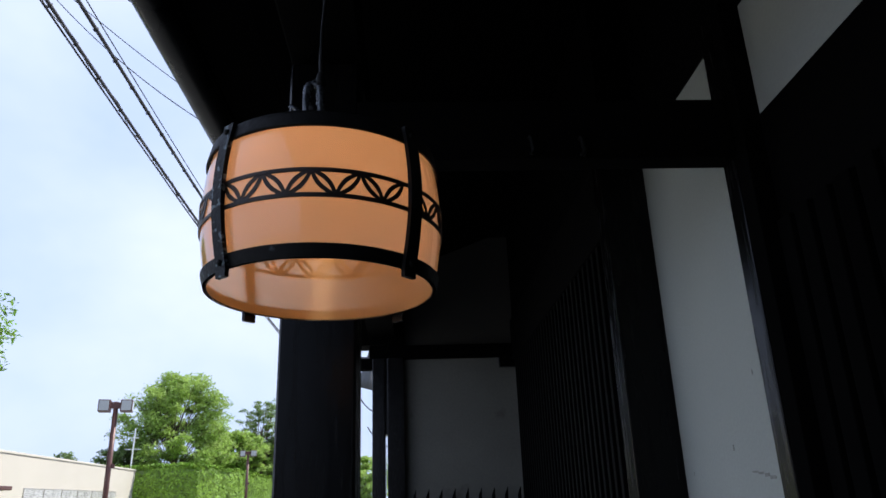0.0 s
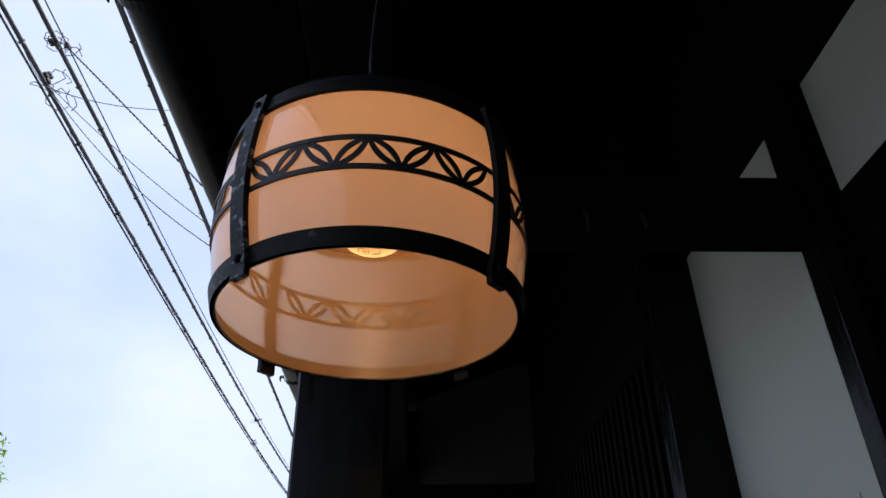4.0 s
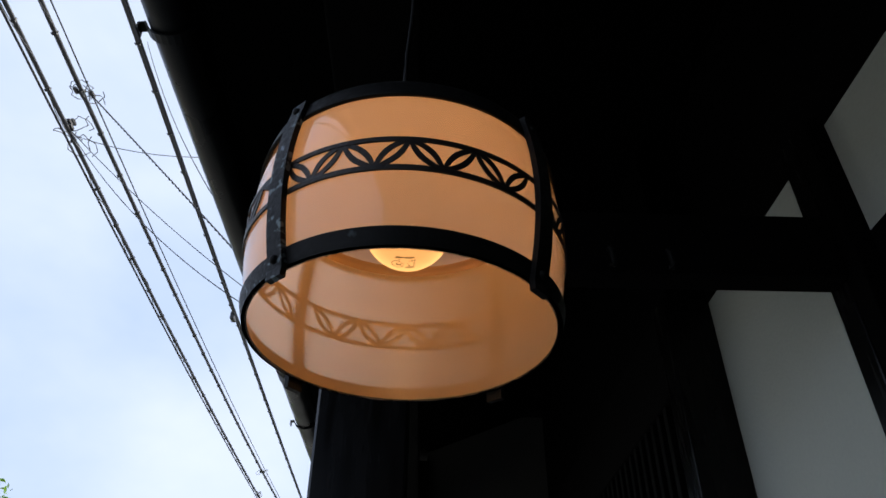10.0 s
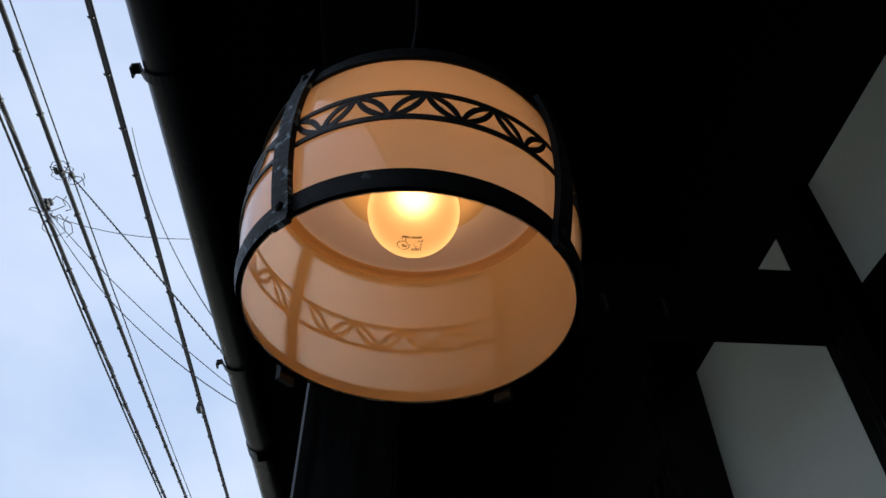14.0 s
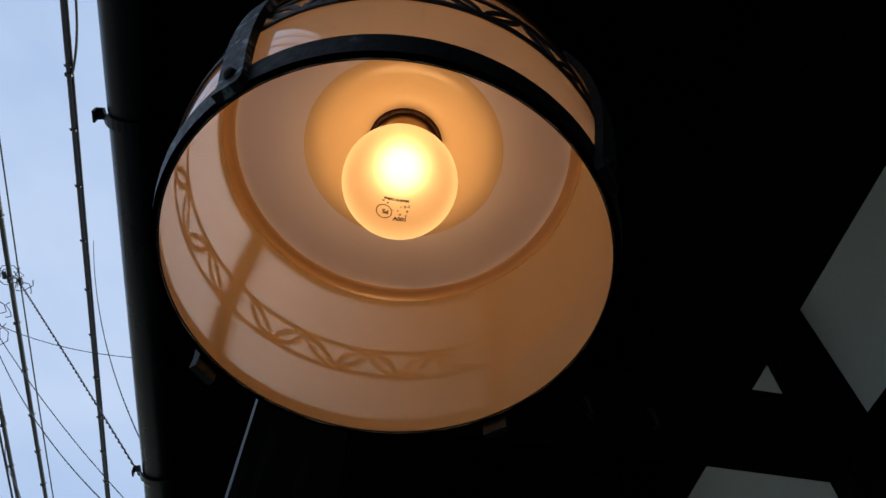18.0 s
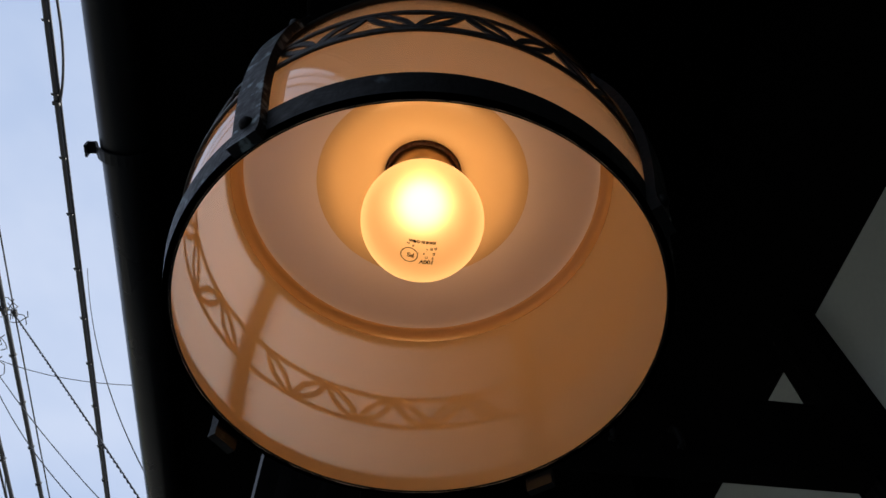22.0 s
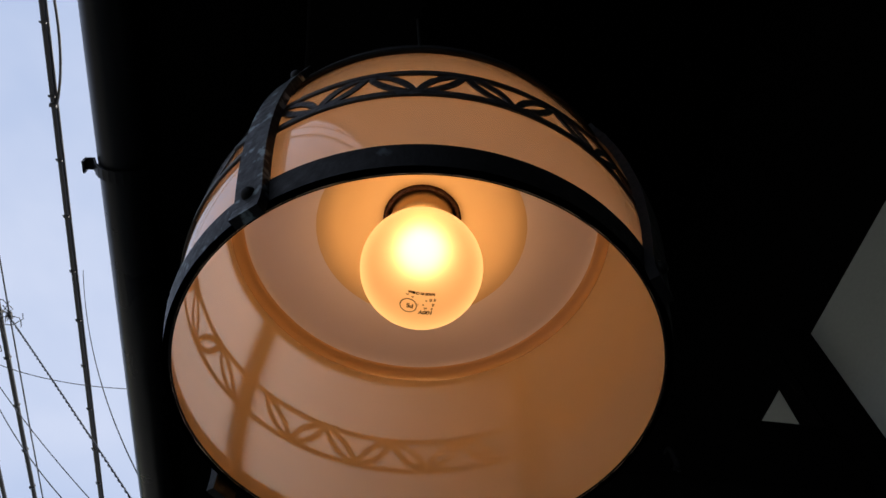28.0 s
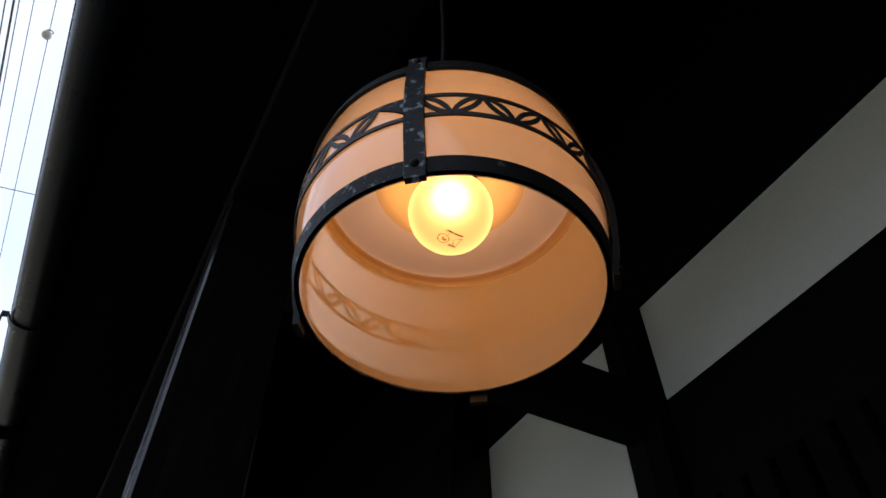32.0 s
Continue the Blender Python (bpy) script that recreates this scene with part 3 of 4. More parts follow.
part("hoop", hoop(2.129, LZ1 + 0.004, 0.004), M_IRON, lantern, "black iron hoop round the top", True)
B0, B1 = 2.033, 2.070
band = part("fretwork_band", hoop(B0, B0 + 0.0052, 0.0017), M_BAND, lantern, "black cut-out band of leaf shapes", True)
part("band_edge", hoop(B1 - 0.0052, B1, 0.0017), M_BAND, band, smooth=True)


def on_barrel(az, z, out):
    r = barrel(z) + out
    return Vector((r * math.cos(az), r * math.sin(az), z))


def leaf(az_low, az_high, z_low, z_high, width, eye):
    """An almond-shaped ring that leans across the band."""
    bm = bmesh.new()
    n, rings = 14, []
    mean = 0.165
    for k in range(2):
        for side in (1, -1):
            row = []
            for i in range(n + 1):
                t = i / n
                bow = math.sin(math.pi * t) ** 0.85
                inner = max(0.0, math.sin(math.pi * min(max((t - 0.14) / 0.72, 0), 1)))
                off = side * (width * bow * 0.5 + 0.0016 if k == 0 else eye * inner * 0.5)
                a = az_low + (az_high - az_low) * t
                z = z_low + (z_high - z_low) * t
                dx, dz = (az_high - az_low) * mean, z_high - z_low
                ln = math.hypot(dx, dz)
                row.append((a - off * dz / ln / mean, z + off * dx / ln))
            rings.append(row)
    out = []
    for h in (0.0001, 0.0012):
        out.append([[bm.verts.new(on_barrel(a, min(max(z, B0 + 0.001), B1 - 0.001), h)) for a, z in row] for row in rings])
    for side in (0, 1):
        o0, i0, o1, i1 = out[0][side], out[0][2 + side], out[1][side], out[1][2 + side]
        for i in range(n):
            bm.faces.new((o1[i], o1[i + 1], i1[i + 1], i1[i]))
            bm.faces.new((o0[i], o0[i + 1], o1[i + 1], o1[i]))
            bm.faces.new((i0[i], i0[i + 1], i1[i + 1], i1[i]))
            bm.faces.new((o0[i], i0[i], i0[i + 1], o0[i + 1]))
    bmesh.ops.remove_doubles(bm, verts=bm.verts[:], dist=1e-6)
    bmesh.ops.recalc_face_normals(bm, faces=bm.faces[:])
    return bm


# four lengths of fretwork, one between each two straps; the tips meet at the top every PITCH degrees
PITCH = 20.7
for first, last, tip in ((229.0, 319.0, 271.7), (319.0, 410.0, 361.7), (50.0, 140.0, 91.6), (140.0, 229.0, 174.4)):
    for k in range(-3, 4):
        for s in (-1, 1):
            top, foot = tip + PITCH * k, tip + PITCH * (k + 0.5 * s)
            if min(top, foot) < first + 1.0 or max(top, foot) > last - 3.5:
                continue
            part("fret_leaf", leaf(radians(foot), radians(top), B0 + 0.003, B1 - 0.003, 0.0132, 0.0054), M_BAND, band, smooth=False)

STRAPS = [(229.0, 0.0092), (318.7, 0.0100), (50.0, 0.0098), (140.0, 0.0098)]
for deg, half in STRAPS:
    a = radians(deg)
    bm = bmesh.new()
    rows = []
    zs = [1.9505 + (2.1515 - 1.9505) * i / 22 for i in range(23)]
    for z in zs:
        zz = min(max(z, LZ0), LZ1)
        r = barrel(zz) + 0.0040
        e, t = Vector((math.cos(a), math.sin(a), 0)), Vector((-math.sin(a), math.cos(a), 0))
        rows.append([bm.verts.new(e * (r + d) + t * w + Vector((0, 0, z))) for d, w in ((-0.0012, -half), (-0.0012, half), (0.0048, half), (0.0048, -half))])
    for p, q in zip(rows, rows[1:]):
        loft(bm, p, q)
    bm.faces.new(rows[0][::-1])
    bm.faces.new(rows[-1])
    bmesh.ops.bevel(bm, geom=[e for e in bm.edges if e.is_manifold and e.calc_face_angle(0) > 1.0], offset=0.0012, segments=1, affect="EDGES")
    bmesh.ops.recalc_face_normals(bm, faces=bm.faces[:])
    strap = part("strap", bm, M_WORN if deg == 229.0 else M_IRON, lantern, "upright black iron strap, scuffed to grey" if deg == 229.0 else "upright black iron strap")
    for z in (1.968, 2.140):
        bm = bmesh.new()
        bmesh.ops.create_uvsphere(bm, u_segments=14, v_segments=8, radius=0.0042)
        at = Vector((math.cos(a), math.sin(a), 0)) * (barrel(z) + 0.0086)
        for v in bm.verts:
            v.co = Vector((v.co.x, v.co.y, v.co.z)) + Vector((at.x, at.y, z))
        part("rivet", bm, M_IRON, strap, smooth=True)
# solid leaf where one length of fretwork ends at the scuffed strap
bm = bmesh.new()
lo, hi = [], []
for i in range(15):
    t = i / 14
    az = radians(215.8 + 12.4 * t)
    up = B1 - 0.0045
    low = up - 0.026 * min(1.0, t * 1.25) ** 0.75 + 0.004 * math.sin(math.pi * t)
    for row, o in ((lo, 0.0002), (hi, 0.0022)):
        row.append([bm.verts.new(on_barrel(az, up + 0.002, o)), bm.verts.new(on_barrel(az, low, o))])
for p, q in zip(range(14), range(1, 15)):
    bm.faces.new((hi[p][0], hi[q][0], hi[q][1], hi[p][1]))
    bm.faces.new((lo[p][0], lo[p][1], lo[q][1], lo[q][0]))
    for e in (0, 1):
        bm.faces.new((lo[p][e], hi[p][e], hi[q][e], lo[q][e]))
bmesh.ops.recalc_face_normals(bm, faces=bm.faces[:])
part("tongue", bm, M_WORN, band, "solid iron leaf beside the strap")

# top disc inside the shade, domed towards the lamp holder
prof = [(0.1468, 2.1440), (0.1450, 2.1449), (0.142, 2.1457), (0.136, 2.1464), (0.12, 2.1475), (0.096, 2.1484), (0.0875, 2.1490)]
part("top_disc", lathe(prof, 128), M_TOP, lantern, "milky white disc closing the top", True)
prof = [(0.0880, 2.1489), (0.0850, 2.1493), (0.0815, 2.1501), (0.0775, 2.1515), (0.0725, 2.1540), (0.0670, 2.1575), (0.0610, 2.1612), (0.0560, 2.1640), (0.0500, 2.1668), (0.0420, 2.1695), (0.0335, 2.1715)]
part("reflector_dish", lathe(prof, 128), M_DISH, lantern, "shallow cream dish round the lamp holder", True)
prof = [(0.1458, 2.1449), (0.1468, 2.1434), (0.1482, 2.1424), (0.1500, 2.1416), (0.1518, 2.1404), (0.1535, 2.1385), (0.1550, 2.1355)]
part("disc_ring", lathe(prof, 128), M_RING_SHADOW, lantern, "rim that holds the disc, browned for the hoop's shadow", True)
part("top_plate", lathe([(0.1535, 2.1485), (0.1535, 2.153), (0.14, 2.158), (0.08, 2.172), (0.05, 2.198), (0.0, 2.203), (0.0, 2.199), (0.046, 2.194), (0.078, 2.168), (0.14, 2.1535)], 96), M_IRON, lantern, "black iron top plate", True)
# lamp holder and bulb
part("socket", lathe([(0.0, 2.195), (0.0325, 2.195), (0.0330, 2.176), (0.032, 2.1695), (0.0295, 2.169), (0.029, 2.19), (0.0, 2.19)], 64), M_SOCKET, lantern, "brown lamp socket", True)
part("lampholder", lathe([(0.027, 2.19), (0.0265, 2.158), (0.0235, 2.155), (0.019, 2.154), (0.0, 2.154)], 48), M_BRASS, lantern, smooth=True)
bulb = thing("light_bulb", "frosted white globe bulb, switched on", "light bulb", (0, 0, 2.0966))
BR = 0.0475
prof = [(0.0, -BR)] + [(BR * math.sin(a), -BR * math.cos(a)) for a in (math.pi * i / 40 for i in range(1, 33))]
prof += [(0.0205, 0.0445), (0.017, 0.050), (0.0158, 0.058)]
globe = part("globe", lathe(prof, 72), M_BULB, bulb, "warm glowing frosted glass", True)
globe.visible_shadow = False
part("cap", lathe([(0.0155, 0.056), (0.0155, 0.075), (0.0, 0.075)], 32), M_BRASS, bulb)
bm = bmesh.new()
bmesh.ops.create_uvsphere(bm, u_segments=24, v_segments=14, radius=0.0168)
core = part("filament_tube", bm, M_CORE, bulb, "white-hot filament tube", True)
core.location = (0, 0, 0.022)
core.visible_shadow = False

# hanging gear
gear = thing("lantern_hanger", "black iron loop and cord from which the lantern hangs", "hanger", (0, 0, 0))
ring = [(0.018 * math.cos(a), 0.002, 2.218 + 0.016 * math.sin(a)) for a in (2 * math.pi * i / 24 for i in range(25))]
part("loop", tube(ring, 0.0035, 8), M_IRON, gear, smooth=True)
part("neck", lathe([(0.0, 2.212), (0.012, 2.212), (0.014, 2.206), (0.022, 2.204), (0.024, 2.200), (0.0, 2.200)], 32), M_IRON, gear, smooth=True)
arch = [(-0.030, 0.0, 2.203), (-0.0305, 0.0, 2.235), (-0.0300, 0.0, 2.262)] + [(-0.0200 - 0.0098 * math.cos(a), 0.0, 2.2775 + 0.012 * math.sin(a)) for a in (math.pi * i / 8 for i in range(9))] + [(-0.0095, 0.0, 2.258), (-0.0088, 0.0, 2.203)]
part("shackle", tube(arch, 0.0064, 10), M_ZINC, gear, "bright galvanised shackle", smooth=True)
part("crossbar", tube([(-0.026, 0.0, 2.246), (-0.014, 0.0, 2.246)], 0.0062, 10), M_IRON, gear, smooth=True)
part("pin_bar", tube([(-0.055, -0.002, 2.2515), (-0.036, -0.002, 2.2405)], 0.0026, 8), M_ZINC, gear, "thin bright pin", smooth=True)
part("ferrule", lathe([(0.0, 2.284), (0.008, 2.284), (0.009, 2.29), (0.006, 2.305), (0.0035, 2.31), (0.0, 2.31)], 20), M_IRON, gear, smooth=True).location.x = -0.010
part("cord", tube([(-0.009, 0, 2.28), (-0.011, 0, 2.33), (-0.010, 0.0, 2.38), (-0.005, 0, 2.47), (-0.004, 0, 2.6), (-0.012, 0, 2.85), (-0.01, 0, roof_z(0) + 0.08)], 0.0032, 8), M_IRON, gear, smooth=True)

for x, z in ((0.432, 2.53), (0.562, 2.525)):
    ob = thing("beam_hook", "small iron hook screwed under the tie beam", "hook", (x, 0.668, z), "beam hooks")
    part("shank", tube([(0, 0.01, 0.03), (0, -0.006, 0.03), (0, -0.012, 0.02), (0.004, -0.012, -0.012), (0.0, -0.014, -0.024), (-0.008, -0.014, -0.022)], 0.006, 8), M_IRON, ob, smooth=True)
bm = bmesh.new()
for (y0, z0), (y1, z1), w in (((1.012, 1.736), (0.98, 1.733), 0.0022), ((0.979, 1.732), (0.95, 1.729), 0.003), ((0.946, 1.728), (0.922, 1.722), 0.0025), ((0.919, 1.721), (0.889, 1.716), 0.0035),
                              ((0.919, 1.99), (0.915, 1.98), 0.004), ((1.422, 1.745), (1.418, 1.738), 0.004), ((1.106, 1.81), (1.1, 1.795), 0.002)):
    box(1.0225, 1.03, min(y0, y1), max(y0, y1), min(z0, z1) - w / 2, max(z0, z1) + w / 2, 0.0, bm)
part("crack", bm, M_CRACK, wall, "fine crack and chips in the plaster")

# ---- printing on the bulb ----
def printing(text, size, a, b):
    """Flat lettering bent over the underside of the globe; (a, b) is its left base corner as read."""
    cu = bpy.data.curves.new("print", "FONT")
    cu.body, cu.size, cu.offset = text, size, 0.0002
    tmp = bpy.data.objects.new("print", cu)
    scene.collection.objects.link(tmp)
    me = bpy.data.meshes.new_from_object(tmp.evaluated_get(bpy.context.evaluated_depsgraph_get()))
    bm = bmesh.new()
    bm.from_mesh(me)
    bpy.data.objects.remove(tmp)
    bend(bm, a, b)
    return bm


def bend(bm, a, b):
    for v in bm.verts:
        x, y = -(v.co.x + a), v.co.y + b
        r = BR + 0.0003
        v.co = Vector((x, y, -math.sqrt(max(r * r - x * x - y * y, 1e-8))))


def glyph(x, y, w, h, seed):
    """A small unreadable character: a few thin strokes."""
    rnd = random.Random(seed)
    bm = bmesh.new()
    for k in range(3):
        v = y + h * (k + rnd.uniform(0.05, 0.4)) / 3
        bm.faces.new([bm.verts.new(p) for p in ((x, v, 0), (x + w * rnd.uniform(0.6, 1), v, 0), (x + w * rnd.uniform(0.6, 1), v + h * 0.16, 0), (x, v + h * 0.14, 0))])
    for k in range(2):
        u = x + w * (k + rnd.uniform(0.1, 0.6)) / 2
        bm.faces.new([bm.verts.new(p) for p in ((u, y, 0), (u + w * 0.14, y, 0), (u + w * 0.16, y + h * rnd.uniform(0.6, 1), 0), (u, y + h * rnd.uniform(0.6, 1), 0))])
    bend(bm, 0, 0)
    return bm


part("print", printing("100V", 0.0050, -0.0092, 0.0046), M_INK, globe, "black printed rating")
part("print", printing("MADE IN CHINA", 0.0026, -0.0086, -0.0108), M_INK, globe, "black printed origin")
part("print", printing("PS", 0.0052, 0.0056, -0.0002), M_INK, globe)
for k, (x, y, w, h) in enumerate(((-0.0100, -0.0066, 0.0022, 0.0026), (-0.0072, -0.0064, 0.0022, 0.0026), (-0.0092, -0.0024, 0.0022, 0.0026), (-0.0086, 0.0016, 0.0016, 0.0024),
                                  (-0.0036, -0.0052, 0.0013, 0.0014), (-0.0018, -0.0018, 0.0015, 0.0017), (-0.0042, 0.0012, 0.0022, 0.0018), (0.0022, -0.0014, 0.0012, 0.0010), (0.0062, -0.0072, 0.0020, 0.0018), (0.0096, -0.0084, 0.0026, 0.0014))):
    part("print_bar", glyph(x, y, w, h, 40 + k), M_INK, globe)
bm = bmesh.new()
circ = [[bm.verts.new((0.0092 + r * math.cos(a), 0.0017 + r * math.sin(a), 0)) for a in (2 * math.pi * i / 40 for i in range(40))] for r in (0.0056, 0.0063)]
loft(bm, circ[0], circ[1])
bend(bm, 0, 0)
part("print_ring", bm, M_INK, globe)

# ---- overhead lines ----
def along(line, y):
    """A place on a sagging line of the street: (x, z at 9.5 m, sideways slope, climb, curve)."""
    x, z, kx, kz, s = line
    d = y - 9.5
    return Vector((x + kx * d, y, z + kz * d + s * d * d))


def cable(name, label, line, r, lash=0.0, clips=0.0, y0=-25, y1=70, mat=M_CABLE):
    """An overhead cable; lash: radius of the spiral wire round it; clips: spacing of its ties."""
    ob = thing(name, label, "cable", (0, 0, 0), "overhead lines")
    pts = [along(line, y0 + (y1 - y0) * i / 30) for i in range(31)]
    part("strand", tube(pts, r, 8), mat, ob, smooth=True)
    if lash:
        turn, n = 1.9, int((60 - -8) * 7)
        pts = [along(line, -8 + 68 * i / n) for i in range(n + 1)]
        for i, p in enumerate(pts):
            a = 2 * math.pi * p.y / turn + 0.5 * math.sin(p.y * 0.8)
            w = lash * (0.7 + 0.5 * noise.noise((p.y * 0.4, line[0], line[1])))
            p += Vector((w * math.cos(a), 0, w * math.sin(a) - 0.3 * lash))
        part("lashing", tube(pts, r * 0.2, 5), M_WIRE, ob, smooth=True)
    if clips:
        y = -6.0
        while y < 46:
            p = along(line, y)
            bm = bmesh.new()
            box(p.x - r * 1.1, p.x + r * 1.1, p.y - r * 0.35, p.y + r * 0.35, p.z - r * 1.25, p.z + r * 1.1, r * 0.12, bm)
            box(p.x - r * 1.7, p.x - r * 1.0, p.y - r * 0.2, p.y + r * 0.2, p.z - r * 0.4, p.z + r * 0.1, r * 0.08, bm)
            part("clip", bm, mat, ob)
            y += clips * random.uniform(0.9, 1.1)
    return ob


L1, L2, L3 = (-5.65, 9.38, -0.0395, -0.0043, 0.00107), (-5.54, 9.99, -0.032, -0.0096, 0.00133), (-5.38, 12.07, -0.039, 0.0106, 0.00029)


def beside(line, dx, dz):
    return (line[0] + dx, line[1] + dz, *line[2:])


cable("overhead_cable", "thick black cable lashed with loose wire", L1, 0.033, 0.075, 1.1)
cable("overhead_cable", "slimmer black cable beside the lashed one", beside(L1, -0.08, -0.02), 0.018)
cable("overhead_cable", "thick black cable with small ties", L2, 0.036, 0.035, 1.0)
cable("overhead_cable", "thin black cable beside the thick one", beside(L2, 0.14, 0.0), 0.011)
cable("overhead_cable", "thick black cable with small ties", L3, 0.042, 0.0, 1.15)
cable("overhead_cable", "thin black cable beside the thick one", beside(L3, 0.055, 0.01), 0.016)
for x, r in ((-3.97, 0.011), (-3.86, 0.018), (-3.79, 0.009), (-3.6, 0.007), (-3.31, 0.007)):
    cable("overhead_wire", "thin dark overhead wire along the street", (x, 11.9, -0.024, 0.003, 0.0), r, mat=M_CABLE if r > 0.01 else M_WIRE)


def knot(at, size, seed):
    """A tangle of wire ends and clamps at a splice."""
    rnd = random.Random(seed)
    ob = thing("cable_splice", "tangle of wire ends at a cable splice", "splice", at, "cable splices")
    for k in range(3):
        pts = []
        c = Vector((rnd.uniform(-0.3, 0.3), rnd.uniform(-0.5, 0.5), rnd.uniform(-0.25, 0.25))) * size
        for i in range(15):
            a = 2 * math.pi * i / 12
            pts.append(c + size * Vector((0.3 * math.cos(a) * rnd.uniform(0.5, 1.3), 0.5 * math.sin(a) * rnd.uniform(0.6, 1.2) + 0.03 * i, 0.25 * math.sin(a + k))))
        part("wire_end", tube(pts, 0.0072, 5), M_CABLE, ob, smooth=True)
    for k in range(3):
        x, y, z = (rnd.uniform(-0.3, 0.3) * size for _ in range(3))
        part("clamp", box(x - 0.025, x + 0.025, y - 0.06, y + 0.06, z - 0.025, z + 0.025, 0.006), M_CABLE, ob)
    return ob


J1, J2 = along(L1, 7.2) + Vector((0.02, 0, 0.03)), along(L2, 7.1) + Vector((0.04, 0, 0.06))
knot(J1, 0.46, 3)
knot(J2, 0.40, 4)
knot(along(L2, 26.0), 0.3, 5)
knot(along(L1, 27.0), 0.3, 6)
for label, a, b, drop, r in (("twisted service wire to the house", (-5.40, 7.08, 10.08), (-1.72, 7.01, 6.13), -0.02, 0.008), ("thin service wire to the house", (-5.55, 7.19, 9.40), (-1.82, 7.46, 6.25), 0.15, 0.0058),
                             ("thin service wire to the house", (-5.55, 7.19, 9.40), (-1.45, 5.90, 5.222), 0.34, 0.0058), ("thin wire crossing the street", (-5.75, 7.29, 9.46), (-2.27, 6.46, 8.25), 0.27, 0.0058),
                             ("slack wire hanging from the cable", (-5.32, 7.94, 12.42), (-1.46, 5.5, 5.48), 0.45, 0.007)):
    ob = thing("service_wire", label, "wire", (0, 0, 0), "service wires")
    pts = sag(a, b, drop, 40)
    pts.append(pts[-1] + 3 * (pts[-1] - pts[-2]))
    if drop == 0.34:
        pts.append(Vector((1.0, 4.9, roof_z(1.0) + 0.19)))  # made fast on the roof
    part("strand", tube(pts, r, 6), M_CABLE, ob, smooth=True)
    if "twisted" in label:
        n = 400
        pts = [p + 0.013 * Vector((math.cos(0.9 * i), 0.6, math.sin(0.9 * i))) for i, p in enumerate(sag(a, b, drop, n))]
        part("twist", tube(pts, 0.006, 5), M_CABLE, ob, smooth=True)


def wire_clamp(at, turn):
    """A small wedge clamp with its tail loop, where a service wire is made off."""
    ob = thing("wire_clamp", "small grey wedge clamp on a service wire", "clamp", at, "wire clamps")
    ob.rotation_euler = (0, radians(45), radians(turn))
    part("wedge", box(-0.06, 0.06, -0.016, 0.016, -0.016, 0.016, 0.004), M_CABLE, ob)
    part("ferrule", tube([(0.06, 0, 0), (0.1, 0, 0.01)], 0.02, 8), M_WIRE, ob, smooth=True)
    part("tail_loop", tube([(0.05 * math.cos(a) - 0.02, 0.012, 0.05 * math.sin(a) - 0.03) for a in (2 * math.pi * i / 14 for i in range(13))], 0.005, 5), M_CABLE, ob, smooth=True)


for at, turn in (((-1.74, 7.01, 6.15), 0), ((-1.64, 7.01, 6.045), 8), ((-1.76, 7.465, 6.215), -5), ((-1.45, 5.90, 5.225), 14)):
    wire_clamp(at, turn)
for y, xs in ((11.3, (-4.013, -3.903, -3.833)), (22.0, (-4.27, -4.16, -4.09))):
    ob = thing("wire_spacer", "porcelain spool spacer between thin wires", "spacer", (xs[1], y, 11.905 + 0.003 * (y - 9.5)), "wire spacers")
    part("rod", tube([(xs[0] - xs[1] - 0.02, 0, 0), (xs[2] - xs[1] + 0.02, 0, 0)], 0.009, 8), M_WIRE, ob, smooth=True)
    for x in xs:
        part("spool", lathe([(0.0, -0.035), (0.03, -0.035), (0.034, -0.02), (0.018, 0.0), (0.034, 0.02), (0.03, 0.035), (0.0, 0.035)], 16), M_WHITE, ob, "white porcelain spool", smooth=True).location.x = x - xs[1]
# slack length of cable beside the highest line
ob = thing("slack_cable", "slack loop of black cable beside the line", "cable", (0, 0, 0), "overhead lines")
pts = []
for i in range(25):
    u = i / 24
    pts.append(along(L3, 1.0 + 3.55 * u) + Vector((0.17 * math.sin(math.pi * u ** 1.6) ** 0.8 + 0.03, 0, -0.02)))
part("strand", tube(pts, 0.02, 8), M_CABLE, ob, smooth=True)
part("tie", box(-0.05, 0.06, -0.03, 0.03, -0.06, 0.05, 0.01), M_CABLE, ob).location = along(L3, 4.5)
ob = thing("cable_marker", "small ball marker on a thin wire", "marker", Vector((-3.24, 6.63, 11.8)))
bm = bmesh.new()
bmesh.ops.create_uvsphere(bm, u_segments=16, v_segments=10, radius=0.075)
part("ball", bm, M_CONCRETE, ob, smooth=True)
part("eye", tube([(0.05 * math.cos(a), 0, 0.11 + 0.05 * math.sin(a)) for a in (2 * math.pi * i / 14 for i in range(15))], 0.01, 6), M_WIRE, ob)
ob = thing("cable_tag", "small black box hung on the cable", "tag", along(L3, 17.7))
part("tag_plate", box(-0.1, 0.02, -0.14, 0.14, -0.16, 0.06, 0.01), M_CABLE, ob)


